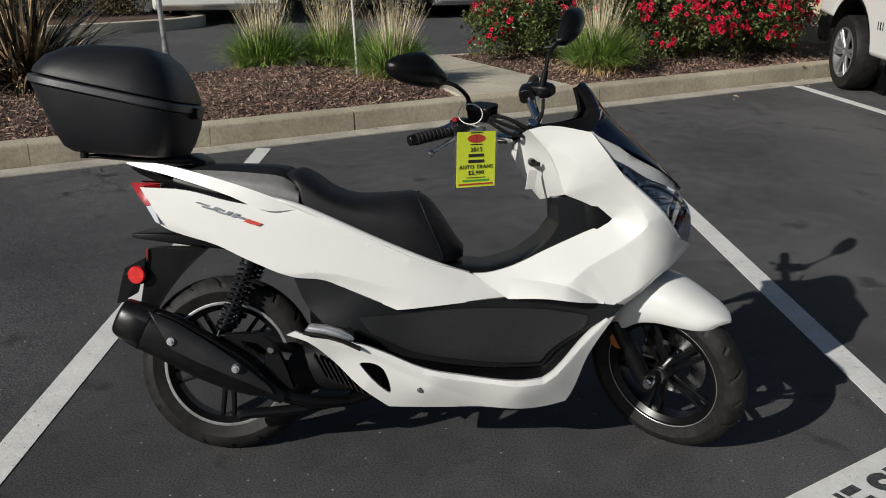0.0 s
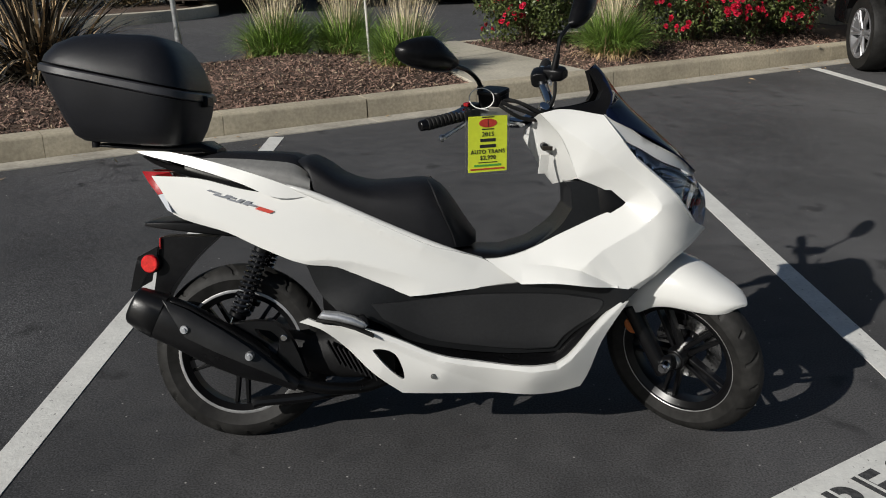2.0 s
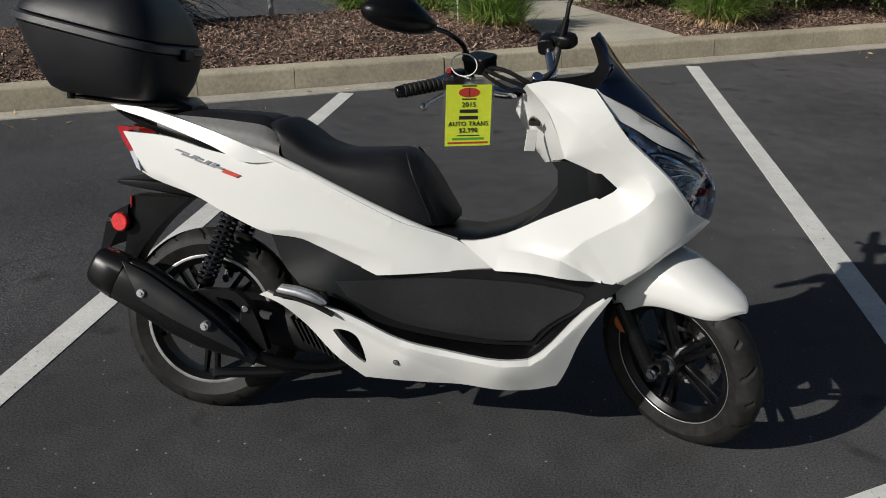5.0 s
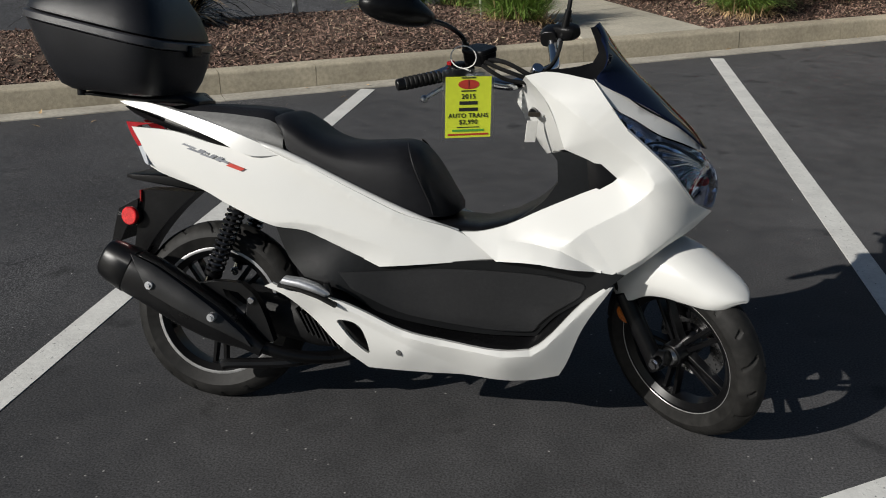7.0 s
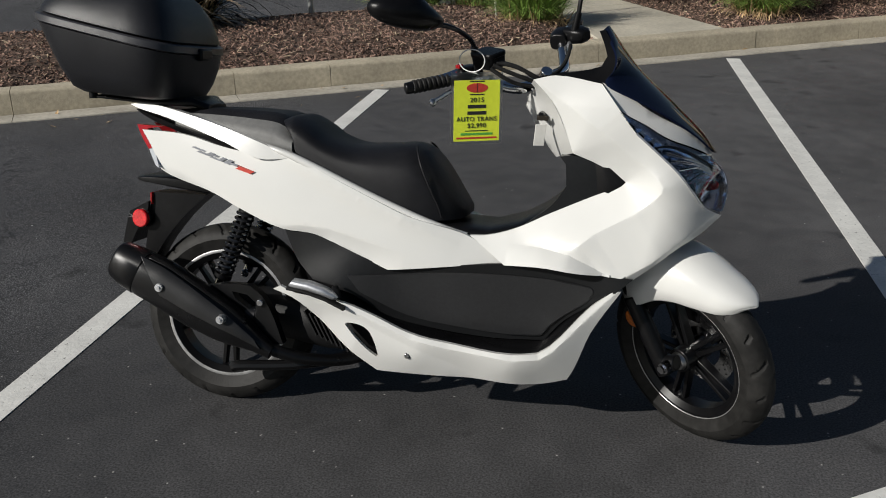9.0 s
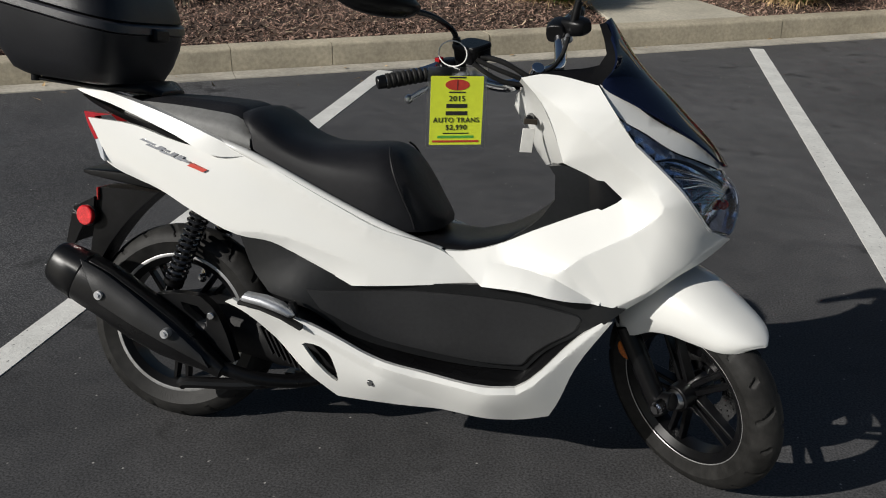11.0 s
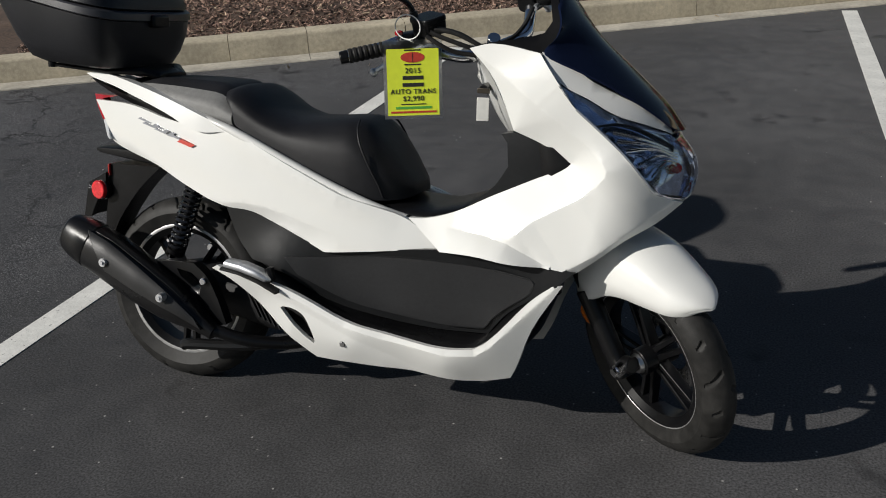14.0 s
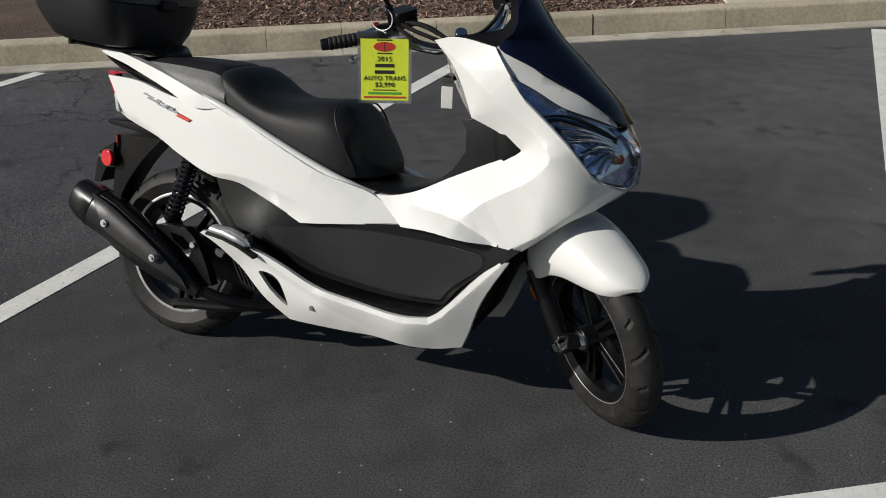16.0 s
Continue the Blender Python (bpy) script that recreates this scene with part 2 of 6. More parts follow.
# ---- building helpers ----
def part(name, bm, material, parent=None, label="", angle=35, m=None, bevel=0.0):
    me = bpy.data.meshes.new(name)
    bmesh.ops.recalc_face_normals(bm, faces=bm.faces)
    bm.to_mesh(me)
    bm.free()
    me.materials.append(material)
    me.polygons.foreach_set("use_smooth", [True] * len(me.polygons))
    me.set_sharp_from_angle(angle=radians(angle))
    ob = new(name, me)
    if parent is not None:
        ob.parent = parent
    if m is not None:
        ob.matrix_basis = m
    if bevel:
        md = ob.modifiers.new("edge", 'BEVEL')
        md.width, md.segments, md.limit_method, md.angle_limit = bevel, 2, 'ANGLE', radians(45)
    if label:
        tagged(ob, label)
    return ob


def thing(name, label, category, group="", m=None):
    ob = new(name)
    ob.empty_display_size = 0.1
    if m is not None:
        ob.matrix_basis = m
    return tagged(ob, label, category, group)


def box(bm, cx, cy, cz, sx, sy, sz, m=None):
    mm = Matrix.LocRotScale((cx, cy, cz), None, (sx, sy, sz))
    return bmesh.ops.create_cube(bm, size=1, matrix=(m @ mm) if m is not None else mm)["verts"]


def cyl(bm, a, b, r1, r2=None, n=16):
    a, b = Vector(a), Vector(b)
    d = b - a
    q = d.to_track_quat('Z', 'Y').to_matrix().to_4x4()
    return bmesh.ops.create_cone(bm, cap_ends=True, segments=n, radius1=r1, radius2=r1 if r2 is None else r2, depth=d.length,
                                 matrix=Matrix.Translation((a + b) / 2) @ q)["verts"]


def loft(bm, rings, closed=True, caps=True):
    vs = [[bm.verts.new(p) for p in r] for r in rings]
    n = len(rings[0])
    for a, b in zip(vs, vs[1:]):
        for i in range(n if closed else n - 1):
            j = (i + 1) % n
            bm.faces.new((a[i], a[j], b[j], b[i]))
    if caps and closed:
        bm.faces.new(vs[0][::-1])
        bm.faces.new(vs[-1])
    return vs


def ring(c, a, b, n=16, e=2.0):
    """A superellipse round c with half axes a and b."""
    c, a, b, out = Vector(c), Vector(a), Vector(b), []
    for i in range(n):
        t = 2 * math.pi * i / n
        ct, st = math.cos(t), math.sin(t)
        out.append(c + a * math.copysign(abs(ct) ** (2 / e), ct) + b * math.copysign(abs(st) ** (2 / e), st))
    return out


def smooth_line(pts, k=4):
    """Catmull-Rom through the points."""
    P = [Vector(p) for p in pts]
    P = [2 * P[0] - P[1]] + P + [2 * P[-1] - P[-2]]
    out = []
    for i in range(1, len(P) - 2):
        for s in range(k):
            t = s / k
            a, b, c, d = P[i - 1:i + 3]
            out.append(0.5 * (2 * b + (c - a) * t + (2 * a - 5 * b + 4 * c - d) * t * t + (3 * b - a - 3 * c + d) * t ** 3))
    return out + [P[-2]]


def tube(bm, pts, r, n=8, k=4, taper=None):
    """A round tube along a smooth line."""
    line = smooth_line(pts, k) if k > 1 else [Vector(p) for p in pts]
    rings, side = [], None
    for i, p in enumerate(line):
        d = (line[min(i + 1, len(line) - 1)] - line[max(i - 1, 0)]).normalized()
        if side is None:
            side = d.orthogonal().normalized()
        side = (side - d * side.dot(d)).normalized()
        up = d.cross(side)
        rad = r if taper is None else r + (taper - r) * i / (len(line) - 1)
        rings.append(ring(p, side * rad, up * rad, n))
    loft(bm, rings)


def revolve(bm, prof, n=48, wave=None):
    """Profile of (radius, y) turned round the y axis; wave(radius, y, turn) gives a change of radius."""
    rings = []
    for i in range(n):
        t = 2 * math.pi * i / n
        row = []
        for r, y in prof:
            rr = r + (wave(r, y, i / n) if wave else 0)
            row.append((rr * math.cos(t), y, rr * math.sin(t)))
        rings.append(row)
    vs = [[bm.verts.new(p) for p in r] for r in rings]
    m = len(prof)
    for i in range(n):
        a, b = vs[i], vs[(i + 1) % n]
        for j in range(m):
            k = (j + 1) % m
            bm.faces.new((a[j], a[k], b[k], b[j]))


def rounded(outline, k=4, corner=26):
    """The closed outline with its gentle bends drawn round and its sharp corners kept."""
    P = [Vector(p) for p in outline]
    n, out = len(P), []
    tan = []
    for i in range(n):
        a, b = P[i] - P[i - 1], P[(i + 1) % n] - P[i]
        turn = math.degrees(a.to_2d().angle(b.to_2d(), 0)) if a.to_2d().length > 1e-6 and b.to_2d().length > 1e-6 else 0
        tan.append(None if turn > corner else (a.normalized() + b.normalized()).normalized())
    for i in range(n):
        p, q = P[i], P[(i + 1) % n]
        ln = (q - p).length
        t0 = tan[i] if tan[i] is not None else (q - p).normalized()
        t1 = tan[(i + 1) % n] if tan[(i + 1) % n] is not None else (q - p).normalized()
        for s in range(k):
            t = s / k
            out.append(p * (2 * t ** 3 - 3 * t * t + 1) + q * (3 * t * t - 2 * t ** 3) + (t0 * (t ** 3 - 2 * t * t + t) + t1 * (t ** 3 - t * t)) * ln)
    return out


def spline_surface(ctrl, slack=2e-3):
    """Thin-plate surface y(x, z) through control points (x, y, z)."""
    C = np.array(ctrl, float)
    X = C[:, [0, 2]]
    n = len(X)
    d = np.linalg.norm(X[:, None] - X[None], axis=2)
    K = d ** 2 * np.log(d + 1e-9) + np.eye(n) * slack
    Pm = np.c_[np.ones(n), X]
    A = np.zeros((n + 3, n + 3))
    A[:n, :n], A[:n, n:], A[n:, :n] = K, Pm, Pm.T
    w = np.linalg.solve(A, np.r_[C[:, 1], 0, 0, 0])

    def f(x, z):
        r = np.hypot(X[:, 0] - x, X[:, 1] - z)
        return float((r ** 2 * np.log(r + 1e-9)) @ w[:n] + w[n] + w[n + 1] * x + w[n + 2] * z)
    return f


def line_distance(line, x, z):
    """Signed distance from a line of (x, z, weight), above 0 on its upper side when drawn forwards, and the weight there."""
    best = None
    for (ax, az, aw), (bx, bz, bw) in zip(line, line[1:]):
        dx, dz = bx - ax, bz - az
        k = min(1, max(0, ((x - ax) * dx + (z - az) * dz) / (dx * dx + dz * dz)))
        d = math.hypot(x - ax - dx * k, z - az - dz * k)
        if best is None or d < best[0] - 1e-9:
            best = (d, math.copysign(d, dx * (z - az) - dz * (x - ax)), aw + (bw - aw) * k)
    return best[1], best[2]


def creased(f, creases, coves=()):
    """The surface f with folds and coves in it. A fold: its line, the side that turns (1: above, -1: below), the slope (inwards above 0),
    the fold's radius and how far it reaches. A cove: its line, the depth by which it stands out, and how soon it dies away below."""
    def g(x, z):
        y = f(x, z)
        for line, side, slope, r, reach in creases:
            d, w = line_distance(line, x, z)
            d *= side
            ramp = 0 if d < -r else d if d > r else (d + r) ** 2 / (4 * r)
            y += slope * w * reach * math.tanh(ramp / reach)
        for line, depth, soft, above in coves:
            d, w = line_distance(line, x, z)
            y -= depth * w * math.exp(d / soft if d < 0 else -d / above)
        return y
    return g


def low_order(pts):
    """A smooth sheet y(x, z) of the second order, as near to the points (x, y, z) as it comes."""
    P = np.array(pts, float)
    terms = lambda x, z: np.array([1, x, z, x * x, x * z, z * z])
    w = np.linalg.lstsq(np.array([terms(x, z) for x, z in P[:, [0, 2]]]), P[:, 1], rcond=None)[0]
    return lambda x, z: float(terms(x, z) @ w)


def panel_mesh(outline, extra=(), thick=0.014, step=0.022, holes=(), slack=2e-3, creases=(), coves=(), sheet=None, cuts=()):
    """A moulded panel: its outline as (x, y, z) seen from the side, curved through these and the extra points, with folds."""
    f = creased(sheet or spline_surface([*outline, *extra], slack), creases, coves)
    bm = bmesh.new()
    flat = rounded([(x, z, 0) for x, y, z in outline])
    vs = [bm.verts.new((p.x, 0, p.y)) for p in flat]
    edges = [bm.edges.new((vs[i], vs[(i + 1) % len(vs)])) for i in range(len(vs))]
    for h in holes:
        hv = [bm.verts.new((p.x, 0, p.y)) for p in rounded([(x, z, 0) for x, z in h], 3)]
        edges += [bm.edges.new((hv[i], hv[(i + 1) % len(hv)])) for i in range(len(hv))]
    bmesh.ops.triangle_fill(bm, edges=edges, use_beauty=True)
    xs = [v.co.x for v in bm.verts]
    zs = [v.co.z for v in bm.verts]
    for lo, hi, no in ((min(xs), max(xs), (1, 0, 0)), (min(zs), max(zs), (0, 0, 1))):
        k = int((hi - lo) / step)
        for i in range(1, k + 1):
            q = lo + (hi - lo) * i / (k + 1)
            bmesh.ops.bisect_plane(bm, geom=[*bm.verts, *bm.edges, *bm.faces], plane_co=(q * no[0], 0, q * no[2]), plane_no=no)
    for line in cuts:                                        # edges along the folds
        for (ax, az, _), (bx, bz, _) in zip(line, line[1:]):
            ln = math.hypot(bx - ax, bz - az)
            dx, dz = (bx - ax) / ln, (bz - az) / ln
            near = []
            for fc in bm.faces:
                c = fc.calc_center_median()
                k, d = (c.x - ax) * dx + (c.z - az) * dz, abs((c.z - az) * dx - (c.x - ax) * dz)
                if -0.004 < k < ln + 0.004 and d < 0.03:
                    near.append(fc)
            geom = {*near, *[e for fc in near for e in fc.edges], *[v for fc in near for v in fc.verts]}
            bmesh.ops.bisect_plane(bm, geom=list(geom), dist=1e-5, plane_co=(ax, 0, az), plane_no=(-dz, 0, dx))
    bmesh.ops.triangulate(bm, faces=bm.faces)
    for v in bm.verts:
        v.co.y = f(v.co.x, v.co.z)
    top = list(bm.faces)
    made = bmesh.ops.extrude_face_region(bm, geom=top)["geom"]
    for v in made:
        if isinstance(v, bmesh.types.BMVert):
            v.co.y += thick
    return bm


def panel_pair(name, outline, material, parent, extra=(), label="", angle=50, **kw):
    """A panel of the right side and its mirror image."""
    bm = panel_mesh(outline, extra, **kw)
    other = bm.copy()
    for v in other.verts:
        v.co.y = -v.co.y
    for b in (bm, other):
        part(name, b, material, parent, label, angle=angle)


# ---- the ground, the lines and the kerb ----
KERB = pose(0, 4.455, 0, 0, 0, 31.3)          # along the kerb: u to the right, v away from the bay


def ground_sheet():
    bm = bmesh.new()
    bmesh.ops.create_grid(bm, x_segments=40, y_segments=40, size=250)
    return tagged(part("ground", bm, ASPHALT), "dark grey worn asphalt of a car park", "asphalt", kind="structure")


ground_sheet()


def strip(name, corners, material, label, z=0.004):
    bm = bmesh.new()
    a = [bm.verts.new((x, y, z)) for x, y in corners]
    b = [bm.verts.new((x, y, -0.01)) for x, y in corners]
    bm.faces.new(a)
    for i in range(len(a)):
        j = (i + 1) % len(a)
        bm.faces.new((a[j], a[i], b[i], b[j]))
    return tagged(part(name, bm, material), label, "marking", kind="structure")


def bay_line(a, b, w=0.1):
    d = (Vector(b) - Vector(a)).normalized()
    s = Vector((-d.y, d.x)) * w / 2
    a, b = Vector(a), Vector(b)
    strip("bay_line", [a - s, b - s, b + s, a + s], LINE, "worn white painted line between parking bays", 0.003)


bay_line((-0.64, -2.2), (-0.557, 3.87))
bay_line((2.17, -0.18), (1.832, 5.27))
bay_line((4.85, 3.0), (4.13, 6.72))
bay_line((-3.22, -2.6), (-3.03, 2.36))
BAND = pose(1.455, -0.362, 0, 0, 0, 34)
strip("white_band", [(BAND @ Vector(p)).to_2d() for p in ((-1.2, -0.45, 0), (2.4, -0.45, 0), (2.4, 0, 0), (-1.2, 0, 0))], LINE,
      "wide white painted band across the bay's end", 0.007)


def kerb_piece(name, u0, u1, v0, v1, z0, z1, material, label, rnd=0.02):
    bm = bmesh.new()
    prof = [(v0, z0), (v0 + 0.012, z1 - rnd), (v0 + 0.012 + rnd * 0.3, z1 - rnd * 0.3), (v0 + 0.012 + rnd, z1), (v1, z1), (v1, z0)]
    k = max(2, int((u1 - u0) / 0.12))
    rings = [[Vector((u0 + (u1 - u0) * i / k, v + random.uniform(-1, 1) * 0.0015, z + random.uniform(-1, 1) * 0.0012)) for v, z in prof] for i in range(k + 1)]
    loft(bm, rings)
    return tagged(part(name, bm, material, m=KERB.copy(), angle=60), label, "kerb", kind="structure")


U_JOINTS = [-9.0, -7.2, -5.4, -4.0, -3.1, -2.24, -1.73, -1.08, 0.02, 0.98, 2.38, 3.4, 4.32, 5.2, 6.8, 9.0, 12.0]
for a, b in zip(U_JOINTS, U_JOINTS[1:]):
    kerb_piece("kerb", a + (0.006 if a == 0.02 else 0.0018), b - (0.006 if b == 0.02 else 0.0018), 0.0, 0.17, -0.05, 0.15, CONCRETE, "weathered tan concrete kerb with dark joints")
for a, b in zip(U_JOINTS[::2], U_JOINTS[2::2]):
    kerb_piece("gutter_strip", a + 0.002, b - 0.002, -0.19, -0.002, -0.05, 0.008, GUTTER, "pale flush concrete strip at the kerb's foot", 0.003)

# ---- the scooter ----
LEAN_M = pose(0, 0.035, 0, -12, 0, 0) @ Matrix.Translation((0.037, 0, 0.005)) @ Matrix.Diagonal((0.972, 1, 0.97, 1))      # it leans on its side stand; shift and scale fit the camera's view
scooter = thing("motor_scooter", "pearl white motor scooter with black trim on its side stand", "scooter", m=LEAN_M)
REAR, FRONT, GUARD = (-0.006, -0.028, 0.250), (1.324, -0.017, 0.247), (1.336, -0.020, 0.247)
AXIS_FOOT = Vector((1.41, 0, 0))
AXIS = Vector((-math.sin(radians(27)), 0, math.cos(radians(27))))
STEER = Matrix.Translation(AXIS_FOOT) @ Matrix.Rotation(radians(-41), 4, AXIS) @ Matrix.Translation(-AXIS_FOOT)

HUB = STEER @ Vector((1.324, -0.017, 0.247))


def turned(angle):
    """The fork's steering with a little more turn about the hub."""
    return Matrix.Translation(HUB + Vector((0.020, 0, 0))) @ Matrix.Rotation(radians(angle), 4, AXIS) @ Matrix.Translation(-HUB) @ STEER


def tyre_mesh(R, w):
    """Sidewalls, a round crown and slanting grooves cut into it."""
    prof = []
    for i in range(27):
        t = -1.35 + 2.7 * i / 26
        prof.append((R - 0.062 + 0.062 * math.cos(t) ** 0.8 if abs(t) < 1.5 else R, w / 2 * math.sin(t) * 1.02))
    prof = [(R - 0.078, -w * 0.36)] + prof + [(R - 0.078, w * 0.36)]

    def groove(r, y, turn):
        if r < R - 0.046:
            return 0
        n = turn * 18 + abs(y) / w * 0.95 + (0.5 if y > 0 else 0)
        long = int(n) % 2                                   # long and short cuts by turns
        return -0.005 if n % 1 < 0.13 and w * (0.10 if long else 0.24) < abs(y) < w * (0.46 if long else 0.40) else 0
    bm = bmesh.new()
    revolve(bm, prof, 396, groove)
    return bm


def rim_mesh(R, w):
    bm = bmesh.new()
    r = R - 0.075
    revolve(bm, [(r + 0.004, -w / 2), (r + 0.004, -w / 2 + 0.006), (r - 0.012, -w / 2 + 0.010), (r - 0.018, 0), (r - 0.012, w / 2 - 0.010),
                 (r + 0.004, w / 2 - 0.006), (r + 0.004, w / 2), (r - 0.010, w / 2), (r - 0.026, w / 2 - 0.012), (r - 0.028, 0),
                 (r - 0.026, -w / 2 + 0.012), (r - 0.010, -w / 2)], 72)
    return bm


def spoke_mesh(R, turn, w):
    """A double spoke from the hub to the rim."""
    bm = bmesh.new()
    r = R - 0.095
    for s in (-1, 1):
        rings = []
        for i in range(6):
            f = i / 5
            rad = 0.028 + (r - 0.028) * f
            off = s * (0.010 + 0.008 * f)
            hw, hd = 0.0068 - 0.0015 * f, 0.015 - 0.004 * f
            rings.append([(rad, y, off + z) for y, z in ((-hd, -hw), (hd, -hw), (hd, hw), (-hd, hw))])
        loft(bm, rings)
    bmesh.ops.rotate(bm, verts=bm.verts, cent=(0, 0, 0), matrix=Matrix.Rotation(turn, 3, 'Y'))
    return bm


def wheel(name, R, w, m, turn, edge, label=""):
    hub_ob = bmesh.new()
    cyl(hub_ob, (0, -0.05, 0), (0, 0.05, 0), 0.034, n=28)
    cyl(hub_ob, (0, -0.075, 0), (0, 0.075, 0), 0.016, n=20)
    root = part(name, hub_ob, WHEEL_BLACK, scooter, label, m=m, bevel=0.002)
    part("tyre", tyre_mesh(R, w), RUBBER, root, "black grooved rubber tyre", angle=30)
    part("rim", rim_mesh(R, w * 0.72), WHEEL_BLACK, root, "black alloy rim", angle=30)
    lip = bmesh.new()
    for s in (-1, 1):
        revolve(lip, [(R - 0.0735, s * w * 0.362), (R - 0.0760, s * w * 0.374), (R - 0.0745 - edge, s * w * 0.366), (R - 0.0760 - edge, s * w * 0.345), (R - 0.0790, s * w * 0.340)], 72)
    part("rim_edge", lip, RIM_LIP, root, "machined grey rim edge, its tone raised for sun glints")
    for s in (-1, 1):
        collar = bmesh.new()
        cyl(collar, (0, s * 0.050, 0), (0, s * 0.062, 0), 0.027, 0.022, n=28)
        part("hub_collar", collar, STEEL, root, "grey metal hub collar", bevel=0.002)
    for i in range(5):
        part("spoke", spoke_mesh(R, turn + 2 * math.pi * i / 5, w), WHEEL_BLACK, root, bevel=0.002)
    return root


rear_wheel = wheel("rear_wheel", 0.265, 0.100, pose(*REAR, -3), 0.35, 0.009, label="black five-spoke rear wheel")
front_wheel = wheel("front_wheel", 0.257, 0.090, Matrix.Translation((0, 0.010, 0)) @ turned(-5) @ pose(*FRONT, -3), 0.55, 0.003, label="black five-spoke front wheel turned to one side")
disc = bmesh.new()
radii = [0.060, 0.068, 0.076, 0.080, 0.086, 0.090, 0.097, 0.101, 0.108]
for y in (0.046, 0.050):
    vs = [[disc.verts.new((r * math.cos(math.pi * i / 60), y, r * math.sin(math.pi * i / 60))) for r in radii] for i in range(120)]
    for i in range(120):
        for j in range(8):
            if not (j in (2, 4, 6) and (i + j) % 6 == 0):        # drilled holes
                disc.faces.new((vs[i][j], vs[i][j + 1], vs[(i + 1) % 120][j + 1], vs[(i + 1) % 120][j]))
part("brake_disc", disc, DISC_STEEL, front_wheel, "drilled steel brake disc")
cal = bmesh.new()
box(cal, -0.05, 0.058, 0.095, 0.09, 0.035, 0.05)
part("brake_caliper", cal, METAL_BLACK, front_wheel, bevel=0.006)

# fork legs, in front of the steered wheel's sides
for s in (-1, 1):
    leg = bmesh.new()
    foot = Vector((1.296, s * 0.085 - 0.026, 0.252))
    top = foot + AXIS * 0.30
    cyl(leg, foot - AXIS * 0.035, foot + AXIS * 0.20, 0.024, 0.026, 18)
    cyl(leg, foot + AXIS * 0.19, top + AXIS * 0.10, 0.017, n=16)
    cyl(leg, foot + Vector((0.0, 0, 0)), foot + Vector((0.045, -s * 0.01, 0.012)), 0.022, n=14)
    ob = part("fork_leg", leg, WHEEL_BLACK, scooter, "black front fork leg", m=Matrix.Translation((0.004, 0.010, 0.006)) @ turned(-5), bevel=0.003)
    nut = bmesh.new()
    cyl(nut, foot + Vector((0.03, s * 0.01, 0.008)), foot + Vector((0.03, s * 0.040, 0.008)), 0.012, n=6)
    cyl(nut, foot + Vector((0.03, s * 0.01, 0.008)), foot + Vector((0.03, s * 0.030, 0.008)), 0.016, n=18)
    part("axle_nut", nut, CHROME, ob)
    if s > 0:
        continue
    rf = bmesh.new()
    pos = Vector((1.219, s * 0.118, 0.369))
    cyl(rf, pos, pos + Vector((0, s * 0.012, 0)), 0.026, n=24)
    part("side_reflector", rf, AMBER, ob, "round amber reflector", bevel=0.002)


def fender_mesh():
    """Front mudguard: an arched shell over the tyre with a beak and side flaps."""
    bm = bmesh.new()
    cx, cz = GUARD[0], GUARD[2]
    # offset from the axle along x, crown height, edge height, half width
    rows = [(-0.118, 0.300, 0.192, 0.108), (-0.10, 0.312, 0.168, 0.116), (-0.066, 0.318, 0.166, 0.116), (-0.02, 0.315, 0.190, 0.104), (0.03, 0.304, 0.199, 0.096), (0.075, 0.286, 0.196, 0.088),
            (0.115, 0.265, 0.192, 0.079), (0.150, 0.246, 0.190, 0.069), (0.178, 0.229, 0.193, 0.052), (0.194, 0.216, 0.197, 0.032), (0.202, 0.207, 0.201, 0.010)]
    outer = []
    for dx, zc, ze, hw in rows:
        row = []
        for j in range(17):
            g = -1 + 2 * j / 16
            t = abs(g) * math.pi / 2
            row.append(Vector((cx + dx - 0.02 * abs(g) ** 3, GUARD[1] + math.copysign(hw * math.sin(t) ** 0.8, g), cz + ze + (zc - ze) * max(0, math.cos(t)) ** 0.75)))
        outer.append(row)
    cols = [smooth_line([r[j] for r in outer], 4) for j in range(17)]
    outer = [[c[i] for c in cols] for i in range(len(cols[0]))]
    A = [[bm.verts.new(p) for p in r] for r in outer]
    B = [[bm.verts.new((p.x, GUARD[1] + (p.y - GUARD[1]) * 0.94, p.z - 0.005)) for p in r] for r in outer]
    n = len(A) - 1
    for M in (A, B):
        for a, b in zip(M, M[1:]):
            for j in range(16):
                bm.faces.new((a[j], a[j + 1], b[j + 1], b[j]))
    for i in range(n):
        for j in (0, 16):
            bm.faces.new((A[i][j], A[i + 1][j], B[i + 1][j], B[i][j]))
    for i in (0, n):
        for j in range(16):
            bm.faces.new((A[i][j], A[i][j + 1], B[i][j + 1], B[i][j]))
    return bm


part("front_mudguard", fender_mesh(), PEARL, scooter, "pearl white front mudguard", m=Matrix.Translation((-0.011, 0.032, 0.013)) @ turned(0), angle=60)

